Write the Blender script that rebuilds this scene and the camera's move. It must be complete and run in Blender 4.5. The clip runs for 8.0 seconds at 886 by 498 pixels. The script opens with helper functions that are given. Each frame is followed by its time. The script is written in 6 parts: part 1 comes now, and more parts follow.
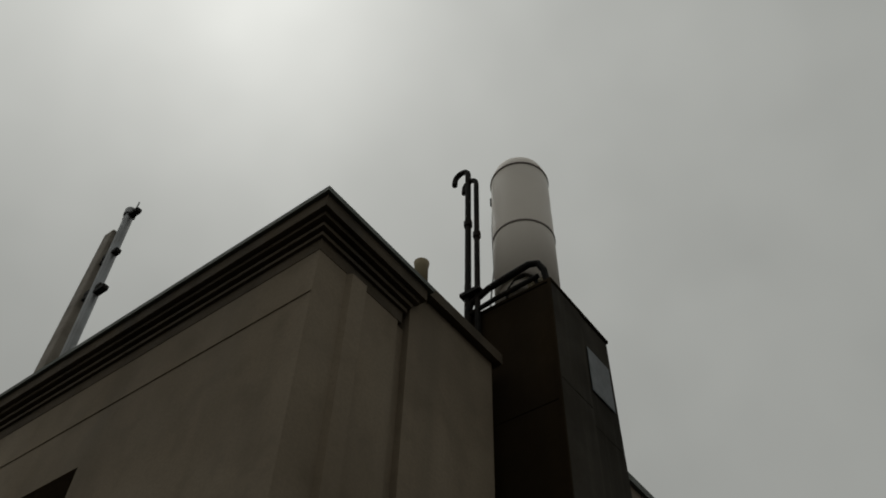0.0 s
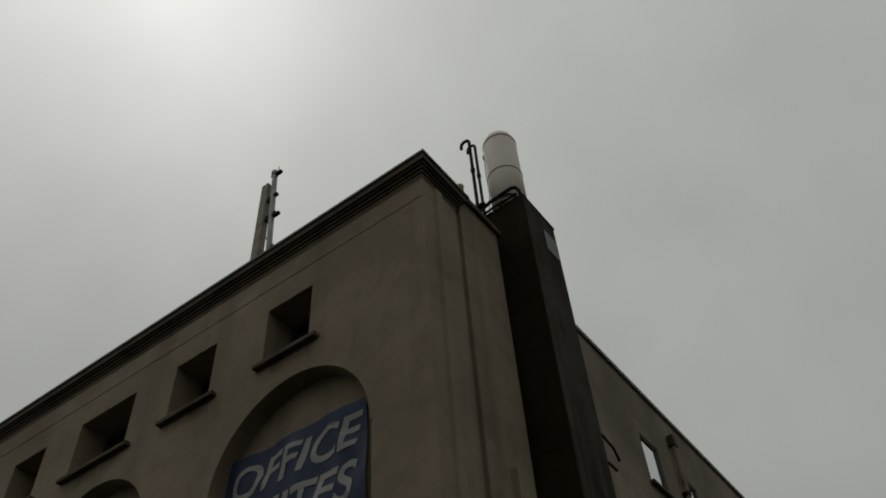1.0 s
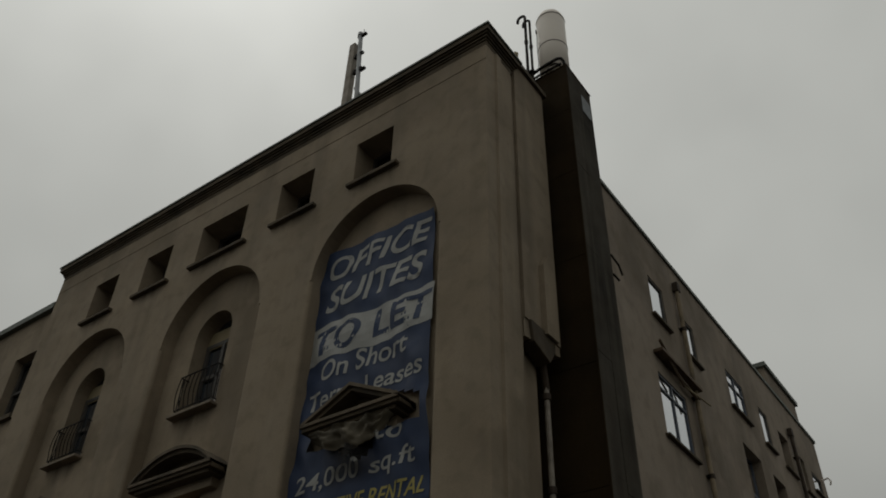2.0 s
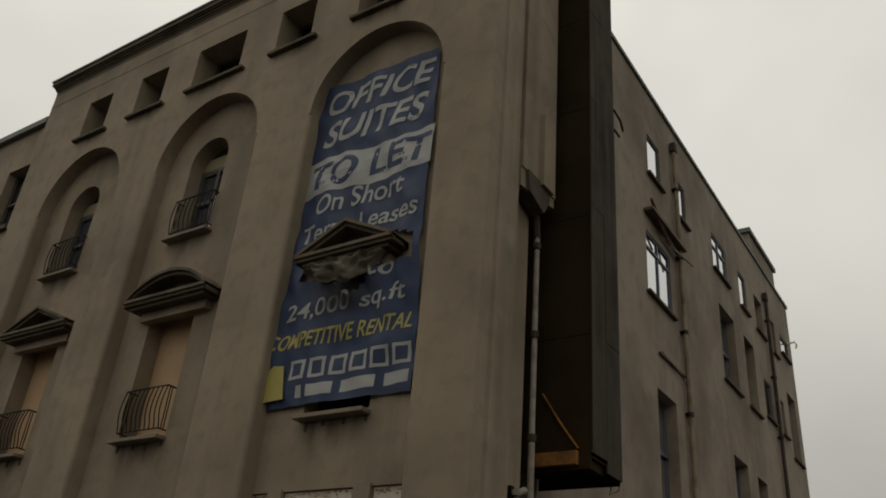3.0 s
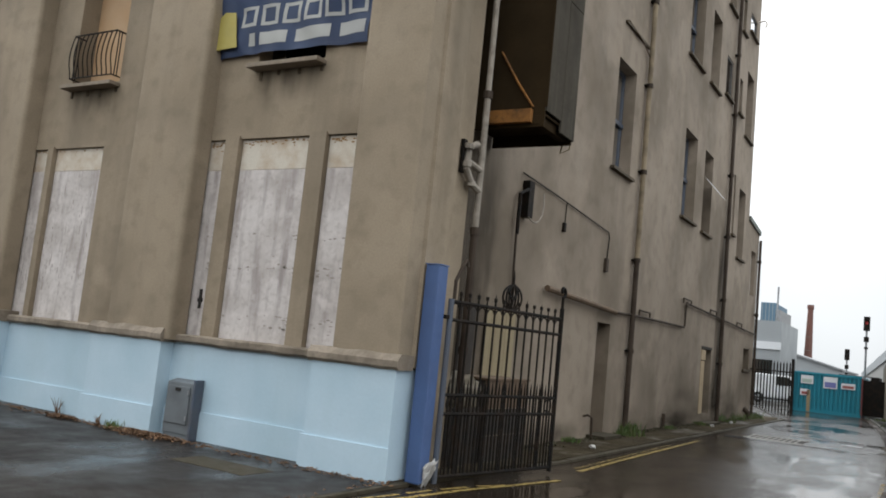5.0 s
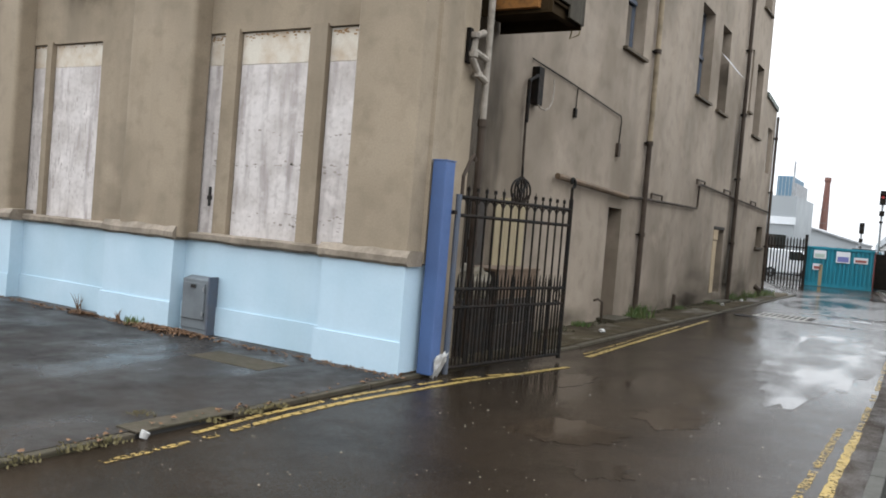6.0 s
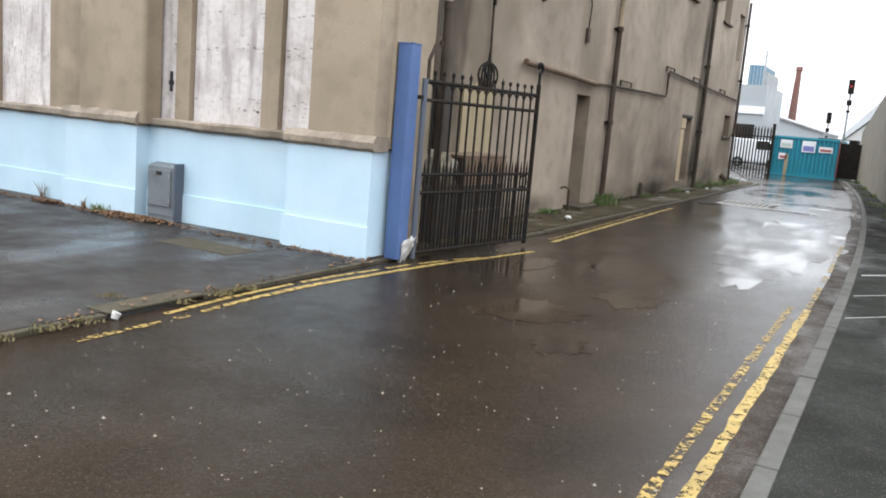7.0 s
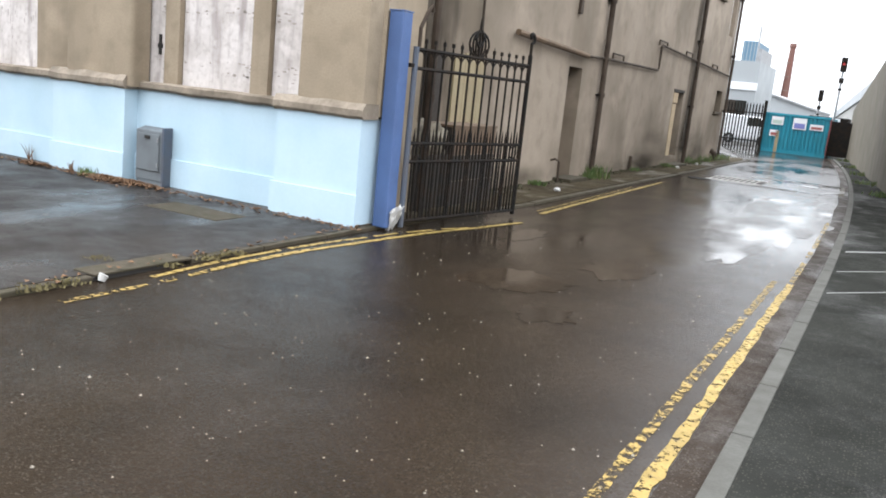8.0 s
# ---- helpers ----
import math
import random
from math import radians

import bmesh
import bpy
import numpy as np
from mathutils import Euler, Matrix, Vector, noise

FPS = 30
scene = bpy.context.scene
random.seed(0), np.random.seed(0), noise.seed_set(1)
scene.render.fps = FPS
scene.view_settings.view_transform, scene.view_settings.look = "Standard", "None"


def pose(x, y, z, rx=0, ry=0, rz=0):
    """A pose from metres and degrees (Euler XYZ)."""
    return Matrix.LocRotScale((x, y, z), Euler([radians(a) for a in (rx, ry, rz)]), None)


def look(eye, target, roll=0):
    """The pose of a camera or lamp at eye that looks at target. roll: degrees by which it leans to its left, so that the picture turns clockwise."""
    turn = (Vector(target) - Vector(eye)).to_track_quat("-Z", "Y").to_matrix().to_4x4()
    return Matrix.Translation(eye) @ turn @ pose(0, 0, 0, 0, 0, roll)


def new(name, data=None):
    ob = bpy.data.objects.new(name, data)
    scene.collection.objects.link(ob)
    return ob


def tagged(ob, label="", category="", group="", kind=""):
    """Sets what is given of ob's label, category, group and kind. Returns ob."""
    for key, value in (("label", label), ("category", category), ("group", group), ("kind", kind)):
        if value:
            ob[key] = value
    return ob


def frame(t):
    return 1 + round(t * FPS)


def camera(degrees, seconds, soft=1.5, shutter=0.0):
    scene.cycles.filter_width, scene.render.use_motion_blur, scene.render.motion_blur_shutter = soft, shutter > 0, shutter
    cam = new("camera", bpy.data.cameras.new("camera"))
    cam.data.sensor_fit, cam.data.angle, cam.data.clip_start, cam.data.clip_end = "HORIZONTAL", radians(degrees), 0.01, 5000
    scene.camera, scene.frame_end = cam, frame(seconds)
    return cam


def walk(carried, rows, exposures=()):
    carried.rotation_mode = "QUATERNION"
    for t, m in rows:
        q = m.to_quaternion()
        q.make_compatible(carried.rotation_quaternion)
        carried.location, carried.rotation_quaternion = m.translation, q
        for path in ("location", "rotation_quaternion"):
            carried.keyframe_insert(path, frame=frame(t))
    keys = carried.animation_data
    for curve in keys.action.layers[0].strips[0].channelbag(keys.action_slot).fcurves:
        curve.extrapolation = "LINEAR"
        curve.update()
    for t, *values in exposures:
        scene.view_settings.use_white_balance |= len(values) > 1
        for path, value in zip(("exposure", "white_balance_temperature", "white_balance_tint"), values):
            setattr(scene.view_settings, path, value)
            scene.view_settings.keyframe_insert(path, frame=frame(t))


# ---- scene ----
cam = camera(56.19, 8.0, soft=1.8)
PATH = [
    (0.0, (2.615, -2.112, 9.155), (-1.433, 3.006, 16.733), 2.06),
    (0.5, (3.403, -3.638, 6.564), (-0.494, 1.622, 14.124), -0.70),
    (1.0, (3.831, -5.523, 4.194), (0.136, 0.154, 11.551), -4.78),
    (1.2, (4.507, -6.254, 3.006), (0.495, -0.573, 10.192), -3.35),
    (2.3, (4.634, -7.193, 1.591), (-0.086, -0.714, 7.569), 2.87),
    (2.5, (4.605, -7.217, 1.643), (-0.185, -0.573, 7.380), 3.63),
    (3.0, (4.573, -7.217, 1.591), (-0.532, -0.055, 6.350), 5.11),
    (3.5, (4.548, -7.161, 1.568), (-0.670, 0.364, 5.586), 6.62),
    (4.0, (4.563, -7.137, 1.502), (-0.667, 0.767, 4.689), 7.18),
    (4.5, (4.612, -7.090, 1.381), (-0.499, 1.177, 3.731), 6.72),
    (4.7, (4.602, -7.055, 1.358), (-0.512, 1.343, 3.181), 6.81),
    (5.8, (4.688, -7.036, 1.546), (-0.386, 1.581, 1.494), 4.05),
    (6.0, (4.663, -7.015, 1.567), (-0.506, 1.540, 1.246), 4.72),
    (6.5, (4.683, -6.998, 1.520), (-0.499, 1.462, 0.267), 4.70),
    (7.0, (4.745, -7.062, 1.514), (0.033, 1.614, -0.073), 4.76),
    (7.5, (4.778, -7.110, 1.508), (0.240, 1.627, -0.245), 5.57),
    (8.0, (4.782, -7.082, 1.498), (0.232, 1.615, -0.415), 5.90),
]
walk(cam, [(t, look(eye, target, roll)) for t, eye, target, roll in PATH],
     exposures=((0.0, -1.25, 6600, 7), (1.2, -1.1, 6600, 7), (2.5, -0.68, 6800, 8), (3.0, -0.22, 7000, 10), (3.5, 0.42, 6950, 11), (4.5, 1.1, 6400, 11), (6.0, 1.92, 6050, 12), (8.0, 2.45, 6050, 13)))
# ---- light ----
world = bpy.data.worlds.new("overcast")
scene.world = world
world.use_nodes = True
wn, wl = world.node_tree.nodes, world.node_tree.links
wn.clear()
w_out, w_bg = wn.new("ShaderNodeOutputWorld"), wn.new("ShaderNodeBackground")
w_sky = wn.new("ShaderNodeTexSky")
w_sky.sky_type = "NISHITA"
w_sky.sun_disc = False
w_sky.sun_elevation, w_sky.sun_rotation = radians(64), radians(-68)
w_sky.air_density, w_sky.dust_density, w_sky.ozone_density = 1.0, 6.0, 1.0
w_hs = wn.new("ShaderNodeHueSaturation")
w_hs.inputs["Saturation"].default_value = 0.08
w_tc, w_no, w_ramp, w_mul = wn.new("ShaderNodeTexCoord"), wn.new("ShaderNodeTexNoise"), wn.new("ShaderNodeMapRange"), wn.new("ShaderNodeMix")
w_no.inputs["Scale"].default_value, w_no.inputs["Detail"].default_value, w_no.inputs["Roughness"].default_value = 1.7, 4.0, 0.5
w_ramp.inputs["From Min"].default_value, w_ramp.inputs["From Max"].default_value = 0.3, 0.72
w_ramp.inputs["To Min"].default_value, w_ramp.inputs["To Max"].default_value = 0.84, 1.2
w_mul.data_type, w_mul.blend_type = "RGBA", "MULTIPLY"
w_mul.inputs[0].default_value = 1.0
w_flat = wn.new("ShaderNodeMix")
w_flat.data_type = "RGBA"
w_flat.inputs[0].default_value = 0.9
w_flat.inputs[7].default_value = (6.3, 6.4, 6.2, 1)
wl.new(w_tc.outputs["Generated"], w_no.inputs["Vector"])
wl.new(w_no.outputs["Fac"], w_ramp.inputs["Value"])
wl.new(w_sky.outputs["Color"], w_hs.inputs["Color"])
wl.new(w_hs.outputs["Color"], w_flat.inputs[6])
wl.new(w_flat.outputs[2], w_mul.inputs[6])
wl.new(w_ramp.outputs["Result"], w_mul.inputs[7])
# an overcast sky: brightest overhead, and on the side where the hidden sun stands
w_over, w_side, w_both = wn.new("ShaderNodeVectorMath"), wn.new("ShaderNodeMapRange"), wn.new("ShaderNodeMix")
w_over.operation = "DOT_PRODUCT"
w_over.inputs[1].default_value = (-0.05, -0.04, 0.62)
w_side.inputs["From Min"].default_value, w_side.inputs["From Max"].default_value = -0.08, 0.9
w_side.inputs["To Min"].default_value, w_side.inputs["To Max"].default_value = 0.36, 1.64
w_both.data_type, w_both.blend_type = "RGBA", "MULTIPLY"
w_both.inputs[0].default_value = 1.0
wl.new(w_tc.outputs["Generated"], w_over.inputs[0])
wl.new(w_over.outputs["Value"], w_side.inputs["Value"])
wl.new(w_mul.outputs[2], w_both.inputs[6])
wl.new(w_side.outputs["Result"], w_both.inputs[7])
wl.new(w_both.outputs[2], w_bg.inputs["Color"])
w_bg.inputs["Strength"].default_value = 0.13
wl.new(w_bg.outputs["Background"], w_out.inputs["Surface"])

sun = new("sun", bpy.data.lights.new("sun", "SUN"))
sun.data.energy, sun.data.angle, sun.data.color = 0.5, radians(60), (1.0, 0.97, 0.93)
sun.matrix_world = look((0, 0, 30), (10.0, -4.0, 8.0))


# ---- materials ----
def material(name, colour, rough=0.8, metal=0.0, dirt=(0.1, 0.08, 0.06), blotch=0.35, blotch_scale=0.8, streak=0.0, streak_colour=None,
             grain=0.25, grain_scale=60.0, bump=0.3, streak_scale=(1.5, 1.5, 0.09), mottle=0.0, spec=0.5, vary=0.0, bump_dist=0.004):
    """A weathered surface: grain and blotches at two scales, streaks that run down, fine relief."""
    m = bpy.data.materials.new(name)
    m.use_nodes = True
    n, l = m.node_tree.nodes, m.node_tree.links
    b = n["Principled BSDF"]
    b.inputs["Metallic"].default_value = metal
    b.inputs["Specular IOR Level"].default_value = spec
    tc = n.new("ShaderNodeTexCoord")
    geo = n.new("ShaderNodeNewGeometry")
    col = n.new("ShaderNodeRGB")
    col.outputs[0].default_value = (*colour, 1)
    cur = col.outputs[0]

    def noise_of(scale, detail=4, stretch=None):
        t = n.new("ShaderNodeTexNoise")
        t.inputs["Scale"].default_value, t.inputs["Detail"].default_value = scale, detail
        if stretch:
            mp = n.new("ShaderNodeMapping")
            mp.inputs["Scale"].default_value = stretch
            l.new(geo.outputs["Position"], mp.inputs["Vector"])
            l.new(mp.outputs["Vector"], t.inputs["Vector"])
        else:
            l.new(geo.outputs["Position"], t.inputs["Vector"])
        return t.outputs["Fac"]

    def span(v, a, z, lo, hi):
        r = n.new("ShaderNodeMapRange")
        for k, q in zip(("From Min", "From Max", "To Min", "To Max"), (a, z, lo, hi)):
            r.inputs[k].default_value = q
        l.new(v, r.inputs["Value"])
        return r.outputs["Result"]

    def mixed(fac, a, c, mode="MIX"):
        x = n.new("ShaderNodeMix")
        x.data_type, x.blend_type = "RGBA", mode
        l.new(fac, x.inputs[0])
        l.new(a, x.inputs[6])
        if isinstance(c, tuple):
            x.inputs[7].default_value = (*c, 1)
        else:
            l.new(c, x.inputs[7])
        return x.outputs[2]

    if blotch:
        cur = mixed(span(noise_of(blotch_scale, 6), 0.42, 0.7, 0, blotch), cur, dirt)
    if streak:
        cur = mixed(span(noise_of(1.0, 5, streak_scale), 0.5, 0.72, 0, streak), cur, streak_colour or dirt)
    if mottle:
        cur = mixed(span(noise_of(blotch_scale * 6.5, 6), 0.5, 0.68, 0, mottle * 0.6), cur, dirt)
        cur = mixed(span(noise_of(blotch_scale * 2.3, 8), 0.58, 0.72, 0, mottle), cur, tuple(min(c * 1.25, 1) for c in colour))
    g = noise_of(grain_scale, 6)
    if grain:
        dark = tuple(c * 0.55 for c in colour)
        cur = mixed(span(g, 0.35, 0.75, 0, grain), cur, dark)
    if vary:
        oi = n.new("ShaderNodeObjectInfo")
        cur = mixed(span(oi.outputs["Random"], 0, 1, 0, vary), cur, tuple(c * 0.5 for c in colour))
    l.new(cur, b.inputs["Base Color"])
    rr = span(noise_of(blotch_scale * 3, 4), 0.3, 0.7, max(rough - 0.1, 0.03), min(rough + 0.1, 1))
    l.new(rr, b.inputs["Roughness"])
    bp = n.new("ShaderNodeBump")
    bp.inputs["Strength"].default_value, bp.inputs["Distance"].default_value = bump, bump_dist
    l.new(g, bp.inputs["Height"])
    l.new(bp.outputs["Normal"], b.inputs["Normal"])
    return m


def wet_ground(name, colour, dry, wet, puddle_scale=0.35, threshold=0.5, spot=0.25, grain_scale=140, bump=0.35, film=0.22):
    """Wet asphalt: stones and pale grit, darker worn patches, standing water where the noise is low."""
    m = material(name, colour, 0.5, grain=0.75, grain_scale=grain_scale, blotch=0.75, blotch_scale=1.1, dirt=tuple(c * 0.35 for c in colour), bump=bump, bump_dist=0.008)
    n, l = m.node_tree.nodes, m.node_tree.links
    b = n["Principled BSDF"]
    geo = n.new("ShaderNodeNewGeometry")

    def span(v, a, z, lo, hi):
        r = n.new("ShaderNodeMapRange")
        for k, q in zip(("From Min", "From Max", "To Min", "To Max"), (a, z, lo, hi)):
            r.inputs[k].default_value = q
        l.new(v, r.inputs["Value"])
        return r.outputs["Result"]

    t = n.new("ShaderNodeTexNoise")
    t.inputs["Scale"].default_value, t.inputs["Detail"].default_value = puddle_scale, 5
    mp = n.new("ShaderNodeMapping")
    mp.inputs["Scale"].default_value = (1.3, 0.55, 1)
    l.new(geo.outputs["Position"], mp.inputs["Vector"])
    l.new(mp.outputs["Vector"], t.inputs["Vector"])
    drier = span(t.outputs["Fac"], threshold - 0.08, threshold + 0.08, 0, 1)
    stones, worn = n.new("ShaderNodeTexNoise"), n.new("ShaderNodeTexNoise")
    stones.inputs["Scale"].default_value, stones.inputs["Detail"].default_value, stones.inputs["Roughness"].default_value = grain_scale, 3, 0.75
    worn.inputs["Scale"].default_value, worn.inputs["Detail"].default_value, worn.inputs["Roughness"].default_value = 2.6, 8, 0.7
    l.new(geo.outputs["Position"], stones.inputs["Vector"])
    l.new(geo.outputs["Position"], worn.inputs["Vector"])

    def times(p, q):
        k = n.new("ShaderNodeMath")
        k.operation = "MULTIPLY"
        l.new(p, k.inputs[0])
        l.new(q, k.inputs[1])
        return k.outputs["Value"]

    patchy = times(span(stones.outputs["Fac"], 0.4, 0.62, 0.3, 1.5), span(worn.outputs["Fac"], 0.35, 0.65, 0.75, 1.2))
    l.new(times(span(drier, 0, 1, wet, dry), span(worn.outputs["Fac"], 0.35, 0.65, 1.3, 0.75)), b.inputs["Roughness"])
    l.new(times(span(drier, 0, 1, 0.5, film), patchy), b.inputs["Specular IOR Level"])
    for bp in [q for q in n if q.type == "BUMP"]:
        l.new(span(drier, 0, 1, 0.04, bump), bp.inputs["Strength"])
        l.new(stones.outputs["Fac"], bp.inputs["Height"])
    old = b.inputs["Base Color"].links[0].from_socket
    for scale, lo, hi, amount, share in ((70.0, 0.2, 0.4, spot, 0.5), (24.0, 0.08, 0.14, spot * 0.8, 0.87)):
        v = n.new("ShaderNodeTexVoronoi")
        v.inputs["Scale"].default_value = scale
        l.new(geo.outputs["Position"], v.inputs["Vector"])
        sep, mul, x = n.new("ShaderNodeSeparateColor"), n.new("ShaderNodeMath"), n.new("ShaderNodeMix")
        l.new(v.outputs["Color"], sep.inputs["Color"])
        mul.operation = "MULTIPLY"
        l.new(span(v.outputs["Distance"], lo, hi, amount, 0), mul.inputs[0])
        l.new(span(sep.outputs["Red"], share, share + 0.05, 0, 1), mul.inputs[1])
        x.data_type = "RGBA"
        l.new(mul.outputs["Value"], x.inputs[0])
        l.new(old, x.inputs[6])
        x.inputs[7].default_value = (0.3, 0.27, 0.22, 1)
        old = x.outputs[2]
    l.new(old, b.inputs["Base Color"])
    return m


def glass(name, tint, gloss):
    m = bpy.data.materials.new(name)
    m.use_nodes = True
    n, l = m.node_tree.nodes, m.node_tree.links
    b = n["Principled BSDF"]
    b.inputs["Base Color"].default_value, b.inputs["Roughness"].default_value = (*tint, 1), 0.06
    gl = n.new("ShaderNodeBsdfGlossy")
    gl.inputs["Roughness"].default_value = 0.04
    gl.inputs["Color"].default_value = (0.9, 0.92, 0.95, 1)
    lw, mr, mx = n.new("ShaderNodeLayerWeight"), n.new("ShaderNodeMapRange"), n.new("ShaderNodeMixShader")
    lw.inputs["Blend"].default_value = 0.5
    mr.inputs["To Min"].default_value, mr.inputs["To Max"].default_value = gloss, 1.0
    l.new(lw.outputs["Fresnel"], mr.inputs["Value"])
    l.new(mr.outputs["Result"], mx.inputs[0])
    l.new(b.outputs[0], mx.inputs[1])
    l.new(gl.outputs[0], mx.inputs[2])
    l.new(mx.outputs[0], n["Material Output"].inputs["Surface"])
    return m


STUCCO = material("old_brown_render", (0.29, 0.232, 0.163), 0.9, mottle=0.5, dirt=(0.125, 0.096, 0.062), blotch=0.6, blotch_scale=0.6, streak=0.55, streak_colour=(0.12, 0.094, 0.064), grain=0.3, grain_scale=45, bump=0.5)
STUCCO_SIDE = material("side_wall_render", (0.285, 0.232, 0.178), 0.9, mottle=0.5, dirt=(0.105, 0.08, 0.052), blotch=0.75, blotch_scale=0.45, streak=0.5, streak_scale=(0.8, 0.8, 0.13), streak_colour=(0.1, 0.077, 0.05), grain=0.3, grain_scale=40, bump=0.6)
STONE = material("weathered_stone_cap", (0.23, 0.185, 0.138), 0.9, dirt=(0.075, 0.066, 0.045), blotch=0.7, blotch_scale=2.2, grain=0.45, grain_scale=30, bump=0.8)
SOOT = material("sooty_moulding", (0.1, 0.074, 0.045), 0.9, dirt=(0.028, 0.022, 0.015), blotch=0.7, blotch_scale=2.5, streak=0.5, grain=0.4, bump=0.6)
LEDGE = material("grey_brown_ledge_stone", (0.26, 0.215, 0.165), 0.9, dirt=(0.085, 0.066, 0.045), blotch=0.85, blotch_scale=2.6, mottle=0.5, grain=0.4, grain_scale=30, bump=0.8)
WORNSTONE = material("dark_worn_stone", (0.145, 0.112, 0.075), 0.9, dirt=(0.05, 0.042, 0.03), blotch=0.9, blotch_scale=3.5, mottle=0.4, grain=0.45, grain_scale=30, bump=0.8)
LEAD = material("lead_capping", (0.1, 0.11, 0.09), 0.6, dirt=(0.05, 0.07, 0.05), blotch=0.6, blotch_scale=3)
BLUE = material("pale_blue_paint", (0.43, 0.55, 0.63), 0.55, dirt=(0.28, 0.42, 0.5), blotch=0.35, blotch_scale=1.4, streak=0.25, streak_colour=(0.3, 0.4, 0.43), grain=0.08, grain_scale=25, bump=0.35)
POSTBLUE = material("mid_blue_paint", (0.065, 0.115, 0.26), 0.5, dirt=(0.05, 0.08, 0.17), blotch=0.4, blotch_scale=3, grain=0.15, bump=0.2)
BOARD = material("white_painted_board", (0.58, 0.535, 0.51), 0.75, dirt=(0.2, 0.16, 0.13), mottle=0.45, blotch=0.45, blotch_scale=2.4, streak=0.75, streak_scale=(7, 7, 0.9), streak_colour=(0.2, 0.16, 0.15), grain=0.2, grain_scale=18, bump=0.3, vary=0.12)
RUSTBOARD = material("stained_white_board", (0.56, 0.51, 0.43), 0.8, dirt=(0.34, 0.22, 0.12), blotch=0.6, blotch_scale=4.5, grain=0.25, bump=0.3)
PLY = material("bare_plywood", (0.46, 0.31, 0.18), 0.75, dirt=(0.42, 0.25, 0.12), blotch=0.6, blotch_scale=1.6, streak=0.4, streak_colour=(0.4, 0.24, 0.12), grain=0.15, bump=0.2)
# near-black that puts the dark inside holes and openings into the colour
DARK = material("opening_darkness", (0.015, 0.013, 0.011), 0.9, blotch=0, grain=0)
FRAMEDARK = material("old_dark_frame", (0.06, 0.055, 0.05), 0.6, blotch=0.4, blotch_scale=5)
FRAMEBLUE = material("blue_grey_frame", (0.07, 0.085, 0.115), 0.5, blotch=0.4, blotch_scale=5)
FRAMEWHITE = material("white_frame", (0.6, 0.6, 0.6), 0.5, blotch=0.3, blotch_scale=5)
IRON = material("black_iron", (0.009, 0.008, 0.007), 0.7, spec=0.15, dirt=(0.03, 0.017, 0.009), blotch=0.5, blotch_scale=6, grain=0.2, bump=0.4)
RUST = material("orange_rust", (0.28, 0.12, 0.025), 0.9, dirt=(0.03, 0.018, 0.01), blotch=1.0, blotch_scale=3.2, mottle=0.6, grain=0.4, bump=0.6)
PIPE = material("weathered_iron_pipe", (0.058, 0.042, 0.03), 0.75, spec=0.25, dirt=(0.022, 0.014, 0.009), blotch=0.85, blotch_scale=3.0, grain=0.3, bump=0.4)
TANPIPE = material("faded_tan_pipe", (0.3, 0.24, 0.16), 0.75, spec=0.25, dirt=(0.05, 0.038, 0.025), blotch=0.8, blotch_scale=2.2, streak=0.6, grain=0.3, bump=0.4)
PIPEWHITE = material("flaking_white_pipe", (0.32, 0.28, 0.23), 0.7, dirt=(0.12, 0.1, 0.08), blotch=0.8, blotch_scale=6, grain=0.3, bump=0.4)
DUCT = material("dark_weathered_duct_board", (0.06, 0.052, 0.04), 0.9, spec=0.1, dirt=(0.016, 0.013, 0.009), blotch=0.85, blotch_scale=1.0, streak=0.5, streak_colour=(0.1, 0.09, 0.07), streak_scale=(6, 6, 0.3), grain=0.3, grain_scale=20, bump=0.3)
# shaded copy of the duct board, its shade put into the colour
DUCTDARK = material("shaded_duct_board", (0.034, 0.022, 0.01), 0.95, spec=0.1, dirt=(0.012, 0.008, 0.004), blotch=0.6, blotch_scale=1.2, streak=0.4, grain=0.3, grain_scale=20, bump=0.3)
FLUE = material("white_flue_metal", (0.82, 0.75, 0.67), 0.45, dirt=(0.7, 0.63, 0.56), blotch=0.3, blotch_scale=2, grain=0.03, bump=0.05)
BAND = material("rusty_band", (0.16, 0.12, 0.1), 0.6, blotch=0.5, blotch_scale=8)
GALV = material("galvanised_steel", (0.3, 0.31, 0.32), 0.5, metal=0.5, blotch=0.4, blotch_scale=3, grain=0.1)
CABINET = material("grey_cabinet_paint", (0.125, 0.14, 0.15), 0.55, dirt=(0.07, 0.075, 0.08), blotch=0.5, blotch_scale=4, grain=0.1, bump=0.2)
BANNER = material("blue_banner_vinyl", (0.022, 0.039, 0.09), 0.7, dirt=(0.012, 0.02, 0.05), blotch=0.55, blotch_scale=1.4, streak=0.3, grain=0.05, bump=0.1)
LETTER = material("white_print", (0.33, 0.33, 0.31), 0.6, dirt=(0.24, 0.24, 0.24), blotch=0.4, blotch_scale=2, grain=0.05)
LETTERY = material("yellow_print", (0.36, 0.3, 0.07), 0.6, dirt=(0.3, 0.26, 0.08), blotch=0.5, blotch_scale=3, grain=0.05)
BACKING = material("dirty_banner_reverse", (0.14, 0.118, 0.08), 0.7, dirt=(0.045, 0.038, 0.027), blotch=0.6, blotch_scale=4)
ROAD = wet_ground("wet_asphalt_road", (0.0215, 0.0152, 0.01), 0.2, 0.06, 0.3, 0.45, 0.09, 75, 0.45, 0.13)
GUTTER = wet_ground("rough_damp_gutter_asphalt", (0.032, 0.024, 0.018), 0.6, 0.4, 0.8, 0.4, 0.2, 75, 0.8, 0.09)
